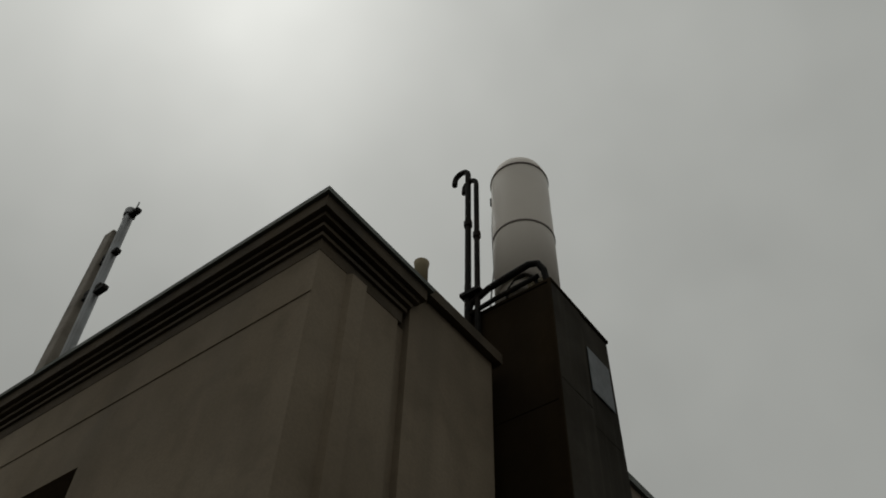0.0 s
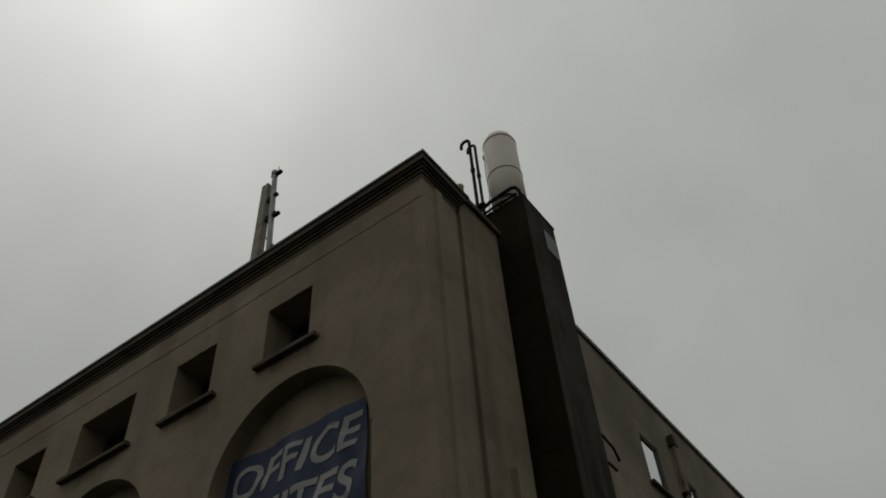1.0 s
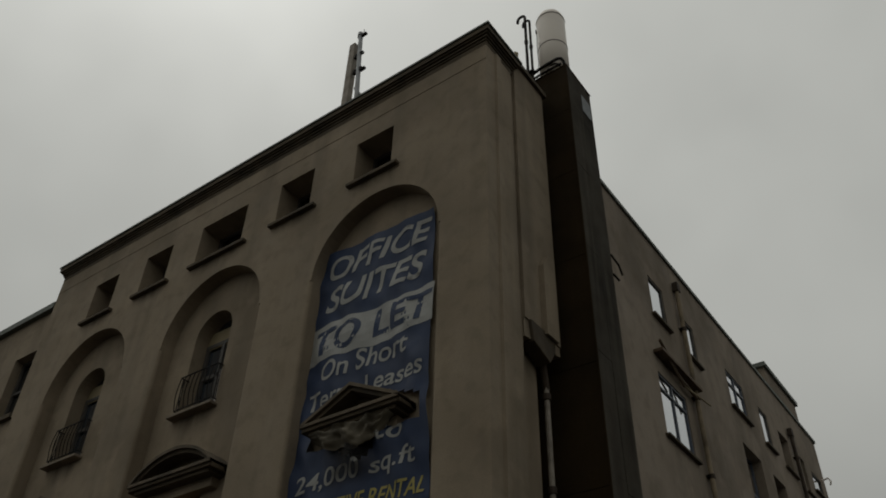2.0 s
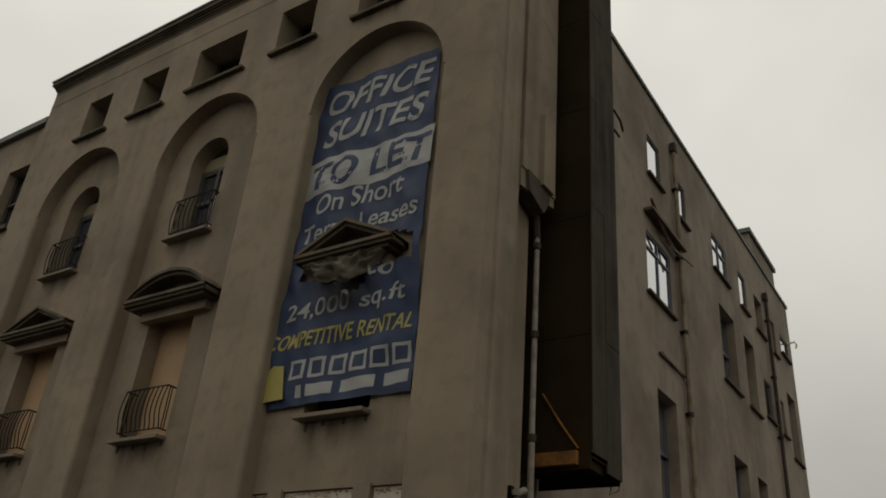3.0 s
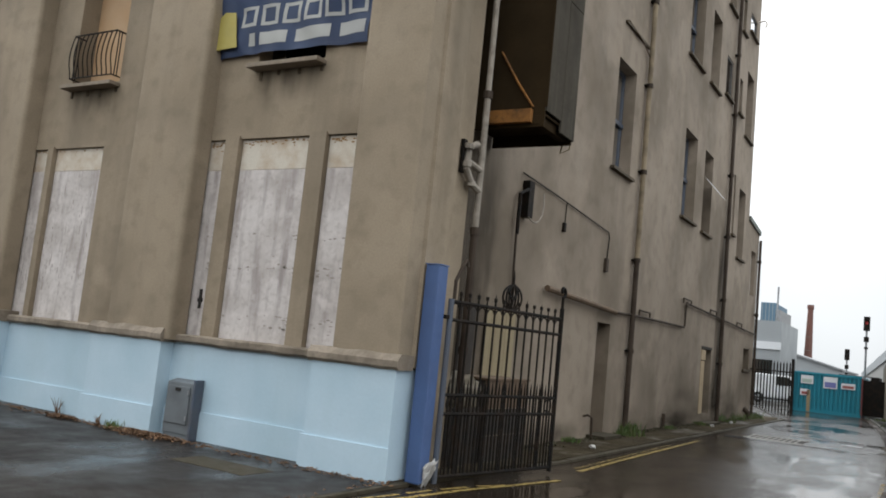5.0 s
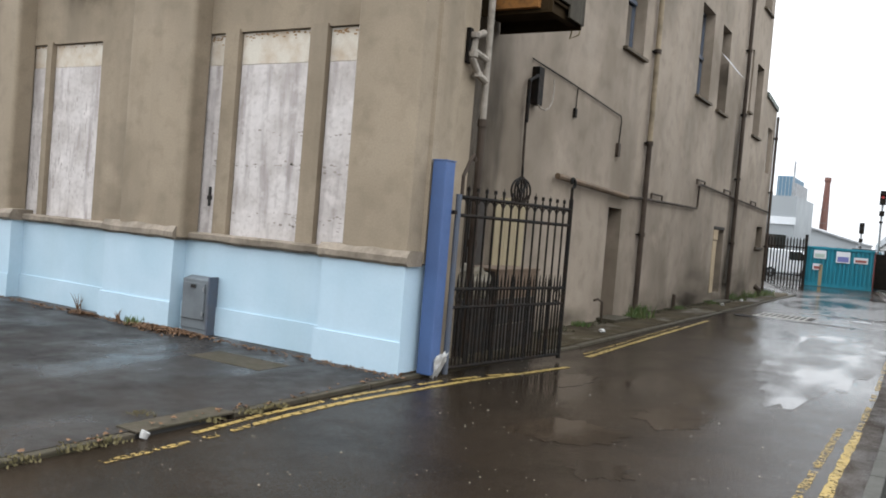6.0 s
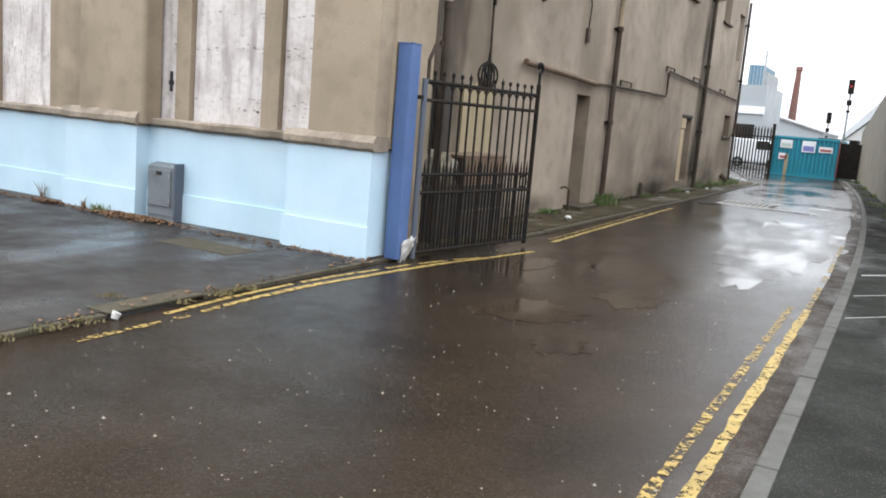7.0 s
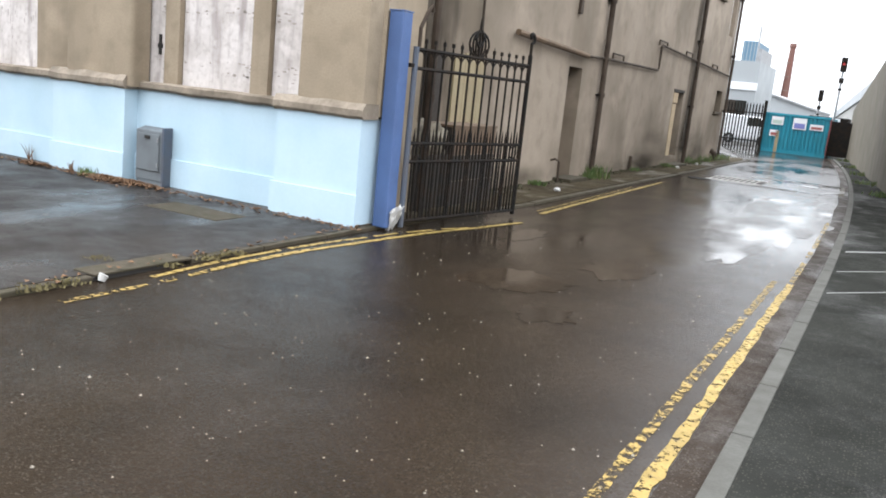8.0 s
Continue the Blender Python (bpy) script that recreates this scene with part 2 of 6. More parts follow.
PUDDLE = wet_ground("shallow_standing_water", (0.018, 0.013, 0.009), 0.1, 0.03, 1.3, 0.52, 0.04, 75, 0.1, 0.3)
FILM = wet_ground("broken_film_of_water", (0.0235, 0.0157, 0.0095), 0.2, 0.08, 0.9, 0.5, 0.12, 75, 0.3, 0.11)
PAVE = wet_ground("wet_asphalt_footway", (0.034, 0.03, 0.027), 0.4, 0.2, 0.5, 0.42, 0.12, 80, 0.6, 0.09)
FOOTWAY = wet_ground("damp_asphalt_footway", (0.025, 0.0255, 0.0225), 0.9, 0.8, 0.5, 0.4, 0.1, 60, 0.8, 0.03)
SIDEPAVE = wet_ground("mossy_concrete_margin", (0.055, 0.044, 0.027), 0.85, 0.5, 0.8, 0.38, 0.15, 80, 0.7, 0.05)
GROUND = wet_ground("far_wet_ground", (0.06, 0.057, 0.052), 0.5, 0.12, 0.2, 0.45, 0.1)
KERB = material("wet_concrete_kerb", (0.062, 0.06, 0.052), 0.85, spec=0.2, dirt=(0.1, 0.1, 0.09), blotch=0.5, blotch_scale=3, grain=0.3, vary=0.3, bump=0.4)
OLDKERB = material("mossy_old_kerb", (0.055, 0.045, 0.03), 0.7, spec=0.2, dirt=(0.028, 0.028, 0.012), blotch=0.7, blotch_scale=5, grain=0.4, vary=0.3, bump=0.6)


def worn_paint(name, colour, cover):
    """Road paint flaked off in patches, so that the asphalt shows through."""
    m = material(name, colour, 0.6, dirt=tuple(c * 0.45 for c in colour), blotch=0.6, blotch_scale=5, grain=0.45, grain_scale=60, bump=0.4, spec=0.25)
    n, l = m.node_tree.nodes, m.node_tree.links
    b = n["Principled BSDF"]
    geo, t, r = n.new("ShaderNodeNewGeometry"), n.new("ShaderNodeTexNoise"), n.new("ShaderNodeMapRange")
    t.inputs["Scale"].default_value, t.inputs["Detail"].default_value, t.inputs["Roughness"].default_value = 17, 8, 0.75
    l.new(geo.outputs["Position"], t.inputs["Vector"])
    r.inputs["From Min"].default_value, r.inputs["From Max"].default_value = cover, cover + 0.04
    r.inputs["To Min"].default_value, r.inputs["To Max"].default_value = 1.0, 0.0
    l.new(t.outputs["Fac"], r.inputs["Value"])
    l.new(r.outputs["Result"], b.inputs["Alpha"])
    return m


YELLOW = worn_paint("worn_yellow_line", (0.27, 0.19, 0.055), 0.535)
WORNYELLOW = worn_paint("flaking_yellow_line", (0.26, 0.18, 0.05), 0.475)
PALECONCRETE = material("pale_worn_concrete", (0.42, 0.41, 0.38), 0.75, dirt=(0.16, 0.15, 0.13), blotch=0.6, blotch_scale=6, grain=0.3)
PALE = material("pale_road_paint", (0.16, 0.16, 0.15), 0.5, dirt=(0.1, 0.1, 0.1), blotch=0.8, blotch_scale=8)
TEAL = material("teal_container_paint", (0.012, 0.19, 0.265), 0.45, dirt=(0.02, 0.15, 0.18), blotch=0.4, blotch_scale=1.5, streak=0.3, grain=0.05)
SIGN = material("white_sign", (0.66, 0.68, 0.7), 0.5, blotch=0.1)
SIGNBLUE = material("blue_sign_print", (0.16, 0.17, 0.4), 0.5, blotch=0)
SIGNPALE = material("pale_green_sign_print", (0.42, 0.52, 0.46), 0.5, blotch=0.2)
SIGNRED = material("red_sign_print", (0.3, 0.09, 0.08), 0.5, blotch=0)
CONCRETE = material("stained_concrete_wall", (0.085, 0.071, 0.046), 0.85, dirt=(0.06, 0.055, 0.03), blotch=0.7, blotch_scale=0.5, streak=0.6, streak_colour=(0.055, 0.048, 0.03), grain=0.3, bump=0.5)
COPING = material("pale_concrete_coping", (0.26, 0.26, 0.25), 0.8, dirt=(0.25, 0.25, 0.23), blotch=0.5, blotch_scale=1.5)
BRICK = material("red_brick_stack", (0.15, 0.075, 0.06), 0.9, dirt=(0.18, 0.06, 0.04), blotch=0.5, blotch_scale=0.4, grain=0.3, grain_scale=5)
SHEDWHITE = material("pale_shed_sheet", (0.3, 0.32, 0.33), 0.6, dirt=(0.24, 0.25, 0.26), blotch=0.3, blotch_scale=0.3)
SHEDBLUE = material("blue_cladding", (0.09, 0.17, 0.24), 0.6, dirt=(0.18, 0.24, 0.28), blotch=0.6, blotch_scale=0.25)
VAN = material("white_van_paint", (0.75, 0.76, 0.77), 0.35, blotch=0.2, blotch_scale=1)
RUBBER = material("black_rubber", (0.02, 0.02, 0.02), 0.8, blotch=0)
GRASS = material("green_weeds", (0.07, 0.12, 0.03), 0.7, dirt=(0.16, 0.13, 0.05), blotch=0.6, blotch_scale=7, grain=0.2, vary=0.2)
FLAKED = material("bare_grey_board", (0.33, 0.29, 0.26), 0.85, dirt=(0.15, 0.125, 0.105), blotch=0.6, blotch_scale=12, grain=0.3, bump=0.3)
RUSTFLAKE = material("rust_brown_flake", (0.3, 0.17, 0.07), 0.85, dirt=(0.12, 0.07, 0.035), blotch=0.6, blotch_scale=14, grain=0.3)
DRYMOSS = material("straw_green_moss", (0.13, 0.105, 0.04), 0.85, dirt=(0.07, 0.062, 0.02), blotch=0.6, blotch_scale=9, grain=0.3)
DEADLEAF = material("brown_dead_leaves", (0.13, 0.068, 0.03), 0.8, dirt=(0.1, 0.05, 0.02), blotch=0.7, blotch_scale=9, grain=0.2)
MOSS = material("brown_green_moss", (0.05, 0.042, 0.018), 0.9, dirt=(0.03, 0.035, 0.012), blotch=0.6, blotch_scale=4)
GRIT = material("pale_stone_grit", (0.2, 0.18, 0.145), 0.7, dirt=(0.15, 0.13, 0.1), blotch=0.6, blotch_scale=3)
LITTER = material("white_plastic_litter", (0.45, 0.44, 0.42), 0.5, dirt=(0.35, 0.33, 0.3), blotch=0.4, blotch_scale=8)
TANBOARD = material("weathered_tan_board", (0.46, 0.36, 0.23), 0.8, dirt=(0.28, 0.2, 0.12), blotch=0.5, blotch_scale=4, streak=0.4, grain=0.25)
TIMBER = material("old_brown_timber", (0.13, 0.085, 0.05), 0.8, dirt=(0.06, 0.04, 0.025), blotch=0.6, blotch_scale=3, streak=0.4, grain=0.3)
# darker timber; behind the gate it also carries painted shade
DARKTIMBER = material("darkened_timber", (0.028, 0.021, 0.015), 0.8, dirt=(0.012, 0.01, 0.008), blotch=0.6, blotch_scale=3, streak=0.4, grain=0.3)
PALETIMBER = material("pale_yellow_timber", (0.27, 0.22, 0.13), 0.8, dirt=(0.22, 0.17, 0.1), blotch=0.5, blotch_scale=3, streak=0.5, grain=0.2)
PLAINBACK = material("plain_unseen_render", (0.2, 0.18, 0.15), 0.9, blotch=0.4, blotch_scale=0.5, streak=0.3)
GLASS = glass("window_glass", (0.03, 0.032, 0.035), 0.7)
GLASSDARK = glass("dim_window_glass", (0.008, 0.008, 0.008), 0.015)
GLASSBLUE = glass("blue_grey_window_glass", (0.02, 0.03, 0.045), 0.08)


def stain_coat(name, colour, amount, scale, feather):
    """A damp stain: ragged where the noise is low and feathered to its outline."""
    m = material(name, colour, 0.85, blotch=0.4, blotch_scale=3, grain=0.3, bump=0.2)
    n, l = m.node_tree.nodes, m.node_tree.links
    b = n["Principled BSDF"]
    geo, mp, t, r = n.new("ShaderNodeNewGeometry"), n.new("ShaderNodeMapping"), n.new("ShaderNodeTexNoise"), n.new("ShaderNodeMapRange")
    mp.inputs["Scale"].default_value = scale
    t.inputs["Scale"].default_value, t.inputs["Detail"].default_value = 1.0, 6
    l.new(geo.outputs["Position"], mp.inputs["Vector"])
    l.new(mp.outputs["Vector"], t.inputs["Vector"])
    r.inputs["From Min"].default_value, r.inputs["From Max"].default_value = 0.3, 0.72
    r.inputs["To Min"].default_value, r.inputs["To Max"].default_value = 0.0, amount
    l.new(t.outputs["Fac"], r.inputs["Value"])
    tc, sep = n.new("ShaderNodeTexCoord"), n.new("ShaderNodeSeparateXYZ")
    l.new(tc.outputs["Generated"], sep.inputs["Vector"])
    cur = r.outputs["Result"]
    for axis, low, high in feather:
        for edge, width in ((0.0, low), (1.0, high)):
            if width:
                e, k = n.new("ShaderNodeMapRange"), n.new("ShaderNodeMath")
                e.interpolation_type = "SMOOTHSTEP"
                e.inputs["From Min"].default_value, e.inputs["From Max"].default_value = edge, edge + width * (1 if edge == 0 else -1)
                l.new(sep.outputs[axis], e.inputs["Value"])
                k.operation = "MULTIPLY"
                l.new(cur, k.inputs[0])
                l.new(e.outputs["Result"], k.inputs[1])
                cur = k.outputs["Value"]
    l.new(cur, b.inputs["Alpha"])
    return m


# damp stain that also holds the shade below the duct
SIDESTAINSHADE = stain_coat("brown_damp_and_shade", (0.05, 0.036, 0.02), 1.1, (1.0, 1.6, 0.35), (("Y", 0.25, 0.25), ("Z", 0.1, 0.3)))
FOOTSTAIN = stain_coat("mossy_damp_stain", (0.06, 0.046, 0.024), 0.75, (1.0, 0.5, 2.2), (("Y", 0.25, 0.15), ("Z", 0.0, 1.0)))
SCORCH = stain_coat("black_scorch_stain", (0.022, 0.02, 0.018), 1.35, (1.6, 1.0, 1.6), (("X", 0.42, 0.42), ("Z", 0.3, 0.1)))
FRONTSTAIN = stain_coat("sooty_rain_stain", (0.07, 0.054, 0.036), 0.6, (5.0, 1.0, 0.5), (("X", 0.3, 0.3), ("Z", 0.95, 0.0)))


def lamp_red():
    m = bpy.data.materials.new("red_signal_lens")
    m.use_nodes = True
    b = m.node_tree.nodes["Principled BSDF"]
    b.inputs["Base Color"].default_value = (0.3, 0.02, 0.02, 1)
    b.inputs["Emission Color"].default_value, b.inputs["Emission Strength"].default_value = (1, 0.05, 0.04, 1), 0.012
    return m


REDLENS = lamp_red()


# ---- mesh tools ----
def box(bm, x0, x1, y0, y1, z0, z1):
    v = [bm.verts.new(p) for p in ((x0, y0, z0), (x1, y0, z0), (x1, y1, z0), (x0, y1, z0), (x0, y0, z1), (x1, y0, z1), (x1, y1, z1), (x0, y1, z1))]
    for f in ((3, 2, 1, 0), (4, 5, 6, 7), (0, 1, 5, 4), (1, 2, 6, 5), (2, 3, 7, 6), (3, 0, 4, 7)):
        bm.faces.new([v[i] for i in f])
    return v


def bevelled(bm, width, segments=2):
    bmesh.ops.bevel(bm, geom=bm.edges[:], offset=width, segments=segments, affect="EDGES", profile=0.6)
    return bm


def boxed(x0, x1, y0, y1, z0, z1, bevel=0.0):
    bm = bmesh.new()
    box(bm, x0, x1, y0, y1, z0, z1)
    return bevelled(bm, bevel) if bevel else bm


def prism(bm, outline, axis, a, b):
    """An outline of (u, v) pairs pushed along an axis from a to b."""
    put = {"x": lambda u, v, w: (w, u, v), "y": lambda u, v, w: (u, w, v), "z": lambda u, v, w: (u, v, w)}[axis]
    p, q = [bm.verts.new(put(u, v, a)) for u, v in outline], [bm.verts.new(put(u, v, b)) for u, v in outline]
    bm.faces.new(p), bm.faces.new(q)
    for i in range(len(p)):
        j = (i + 1) % len(p)
        bm.faces.new((p[i], p[j], q[j], q[i]))


def tube(bm, points, radius, sides=8, closed=True):
    """A round bar along points; radius may be a list."""
    pts = [Vector(p) for p in points]
    radii = radius if isinstance(radius, (list, tuple)) else [radius] * len(pts)
    rings, side = [], None
    for i, p in enumerate(pts):
        d = (pts[min(i + 1, len(pts) - 1)] - pts[max(i - 1, 0)]).normalized()
        if side is None:
            side = d.orthogonal().normalized()
        side = (side - d * side.dot(d)).normalized()
        up = d.cross(side)
        rings.append([bm.verts.new(p + radii[i] * (math.cos(a) * side + math.sin(a) * up)) for a in (2 * math.pi * k / sides for k in range(sides))])
    for r, s in zip(rings, rings[1:]):
        for k in range(sides):
            bm.faces.new((r[k], r[(k + 1) % sides], s[(k + 1) % sides], s[k]))
    if closed:
        bm.faces.new(rings[0][::-1]), bm.faces.new(rings[-1])
    return bm


def tubed(points, radius, sides=8):
    return tube(bmesh.new(), points, radius, sides)


def finish(name, bm, mat, smooth=False):
    bmesh.ops.recalc_face_normals(bm, faces=bm.faces[:])
    me = bpy.data.meshes.new(name)
    bm.to_mesh(me)
    bm.free()
    me.materials.append(mat)
    if smooth:
        for p in me.polygons:
            p.use_smooth = True
    return me


def part(name, bm, mat, parent, label="", smooth=False):
    ob = new(name, finish(name, bm, mat, smooth))
    ob.parent = parent
    return tagged(ob, label)


def thing(name, label, category, group="", kind=""):
    return tagged(new(name), label, category, group, kind)


def structure(name, bm, mat, label, category, smooth=False):
    return tagged(new(name, finish(name, bm, mat, smooth)), label, category, kind="structure")


def panel(bm, u0, u1, z0, z1, holes, put):
    """A wall with rectangular holes, cut into columns and stacked; put(u0, u1, z0, z1) adds one block."""
    us = sorted({u0, u1, *[h[0] for h in holes], *[h[1] for h in holes]})
    us = [u for u in us if u0 <= u <= u1]
    for a, b in zip(us, us[1:]):
        mid, z = (a + b) / 2, z0
        for h in sorted((h for h in holes if h[0] < mid < h[1]), key=lambda h: h[2]):
            if h[2] > z:
                put(a, b, z, h[2])
            z = max(z, h[3])
        if z < z1:
            put(a, b, z, z1)


def arch_head(bm, cx, r, zs, ztop, y0, y1, steps=20):
    """The wall over a round arch, from the springing to ztop, between the two jambs."""
    arc = [(cx - r * math.cos(math.pi * k / steps), zs + r * math.sin(math.pi * k / steps)) for k in range(steps + 1)]
    for (ua, za), (ub, zb) in zip(arc, arc[1:]):
        prism(bm, [(ua, za), (ub, zb), (ub, ztop), (ua, ztop)], "y", y0, y1)


# ---- ground ----
bm = bmesh.new()
box(bm, -1500, 1500, -1500, 1500, -0.4, -0.12)
structure("ground", bm, GROUND, "dark wet ground stretching to the horizon", "ground")


def margin(y):
    """Where the kerb on the far side of the lane runs."""
    return 4.33 - 0.0016 * max(y, 0) ** 2


def sheet(outline_left, outline_right, z0, z1):
    """A slab between two lines of (x, y) that go along the lane."""
    bm = bmesh.new()
    rows = []
    for (xa, ya), (xb, yb) in zip(outline_left, outline_right):
        rows.append([bm.verts.new(p) for p in ((xa, ya, z1), (xb, yb, z1), (xb, yb, z0), (xa, ya, z0))])
    for r, s in zip(rows, rows[1:]):
        for k in range(4):
            bm.faces.new((r[k], r[(k + 1) % 4], s[(k + 1) % 4], s[k]))
    bm.faces.new(rows[0]), bm.faces.new(rows[-1][::-1])
    return bm


YS = [-30, -12, -6, -3, 0, 2, 4, 6, 8, 10, 12, 14, 16, 18, 20, 22, 24, 26, 28, 30, 32, 34, 38]


def left_edge(y):
    """The edge of the lane along the building."""
    if y < 0.2:
        return 0.11
    if y < 4:
        return 0.11 + 0.21 * (y - 0.2) / 3.8
    return max(0.32 - 0.012 * (y - 4), -0.1) if y < 26 else -0.1 - 0.25 * (y - 26)


structure("road", sheet([(left_edge(y), y) for y in YS], [(margin(y) + 0.02, y) for y in YS], -0.11, -0.06), ROAD, "wet dark asphalt lane with puddles and reflections", "road")

structure("gutter", sheet([(margin(y) - 0.19 + 0.02 * math.sin(y * 1.7), y) for y in YS], [(margin(y) + 0.01, y) for y in YS], -0.064, -0.0578), GUTTER, "rough damp strip of asphalt beside the kerb", "road")


def puddle(i, cx, cy, rx, ry):
    """A shallow pool with a ragged edge lying on the lane."""
    pool = bmesh.new()
    ring = []
    for k in range(64):
        a = 2 * math.pi * k / 64
        d = Vector((math.cos(a), math.sin(a), i * 3.1))
        f = 1 + 0.35 * noise.noise(d * 1.7) + 0.3 * noise.noise(d * 5.3) + 0.12 * noise.noise(d * 14)
        ring.append((min(cx + rx * f * d.x, margin(cy + ry * f * d.y) - 0.08), cy + ry * f * d.y))
    prism(pool, ring, "z", -0.064, -0.0575)
    structure(f"puddle_{i}", pool, FILM if ry > 1 or i in (3, 4, 5, 8) else PUDDLE, "shallow standing rainwater on the lane", "water")


for i, spot in enumerate(((3.3, 6.8, 0.75, 4.2), (3.0, 15.5, 1.3, 2.2), (2.15, -0.6, 0.42, 0.45), (2.65, 0.7, 0.3, 0.5), (1.25, 1.6, 0.2, 0.5), (1.3, 20.5, 0.9, 2.0), (2.75, -1.5, 0.2, 0.25))):
    puddle(i + 1, *spot)
bm = bmesh.new()
box(bm, -40, 0.03, -30, 0.5, -0.11, -0.025)
structure("pavement_1", bm, PAVE, "wet dark asphalt footway in front of the building", "pavement")
structure("pavement_2", sheet([(margin(y) + 0.105, y) for y in YS], [(margin(y) + 14, y) for y in YS], -0.11, 0.0), FOOTWAY, "damp dark asphalt footway beside the lane", "pavement")
structure("pavement_3", sheet([(-0.75, y) for y in YS[4:18]], [(left_edge(y) - 0.1, y) for y in YS[4:18]], -0.11, -0.015), SIDEPAVE, "narrow mossy concrete margin along the side wall", "pavement")

# ---- the building: walls ----
BAYS = (-2.1, -5.76, -9.36)
HALF, SPRING, DEEP = 1.24, 9.45, 0.27
PIERS = ((-0.86, 0.0), (-4.52, -3.34), (-8.12, -7.0), (-11.7, -10.6))
TOPWIN = ((-2.69, -1.88), (-4.52, -3.69), (-6.67, -5.4), (-8.37, -7.55), (-10.07, -9.29))
UPPER, LOWER = (-2.1, -5.93, -9.5), (-2.17, -5.85, -9.35)  # middles of the two rows of windows
front = bmesh.new()
for a, b in PIERS:
    # the arrises are worn round, but for the outer corner of the building
    turn = [(0.055 * (1 - math.sin(q)), 0.055 * (1 - math.cos(q))) for q in (math.pi / 8 * k for k in range(5))]
    right = [(b, 0.0)] if b == 0 else [(b - u, v) for u, v in turn]
    prism(front, [(a, DEEP)] + [(a + u, v) for u, v in reversed(turn)] + right + [(b, DEEP)], "z", 1.12, SPRING)
    box(front, a, b, 0.0, DEEP, SPRING, 10.9)
for c in BAYS:
    arch_head(front, c, HALF, SPRING, 10.9, 0.0, DEEP, 28)
panel(front, -11.7, 0.0, 10.9, 12.92, [(a, b, 11.16, 12.12) for a, b in TOPWIN], lambda a, b, z, w: box(front, a, b, 0.0, 0.62, z, w))
structure("wall_front", front, STUCCO, "stained brown rendered facade with pilasters and round arches", "wall")

inner = bmesh.new()
for i, c in enumerate(BAYS):
    low, up = LOWER[i], UPPER[i]
    holes = [(low - 0.53, low + 0.53, 4.6, 6.6)]
    if i:
        holes.append((up - 0.46, up + 0.46, 8.04, 10.04))
        arch_head(inner, up, 0.46, 9.54, 10.04, DEEP, 0.62, 16)
    panel(inner, c - HALF - 0.05, c + HALF + 0.05, 3.66, 10.9, holes, lambda a, b, z, w: box(inner, a, b, DEEP, 0.62, z, w))
for a, b in PIERS:
    box(inner, a + 0.05, b - 0.05, DEEP, 0.62, 1.12, 10.9)
structure("wall_recess", inner, STUCCO, "brown rendered wall set back inside the arches", "wall")

# the ground floor of each bay: pale sheets between rendered mullions, set back over a stone sill
posts = bmesh.new()
for c, cuts in zip(BAYS, (((-1.29, -0.96), (-0.73, 0.39), (0.64, 1.25)), ((-1.29, -0.9), (-0.78, 0.36)), ((-1.29, -0.9), (-0.78, 0.36)))):
    edges = sorted([(c + max(a, -HALF - 0.05), c + min(b, HALF + 0.05)) for a, b in cuts])
    if c == BAYS[0]:
        edges = [(c - 1.29, c - 0.96), (c - 0.73, c + 0.39), (c + 0.64, c + 1.25)]
    x = c - HALF - 0.05
    for a, b in edges + [(c + HALF + 0.05, None)]:
        if a - x > 0.02:
            box(posts, x, a, 0.24, 0.4, 1.12, 3.69 if a - x < 0.4 else 3.66)
        x = b
structure("wall_mullions", posts, STUCCO, "rendered mullions between the boarded ground floor openings", "wall")

def chip(bm, x, y, z, w, h, rnd):
    """A thin ragged flake of paint lost from an upright board."""
    n = 7
    ring = [(x + w * math.cos(k * 6.283 / n) * rnd.uniform(0.6, 1.1), z + h * math.sin(k * 6.283 / n) * rnd.uniform(0.6, 1.1)) for k in range(n)]
    bm.faces.new([bm.verts.new((p, y, q)) for p, q in ring])


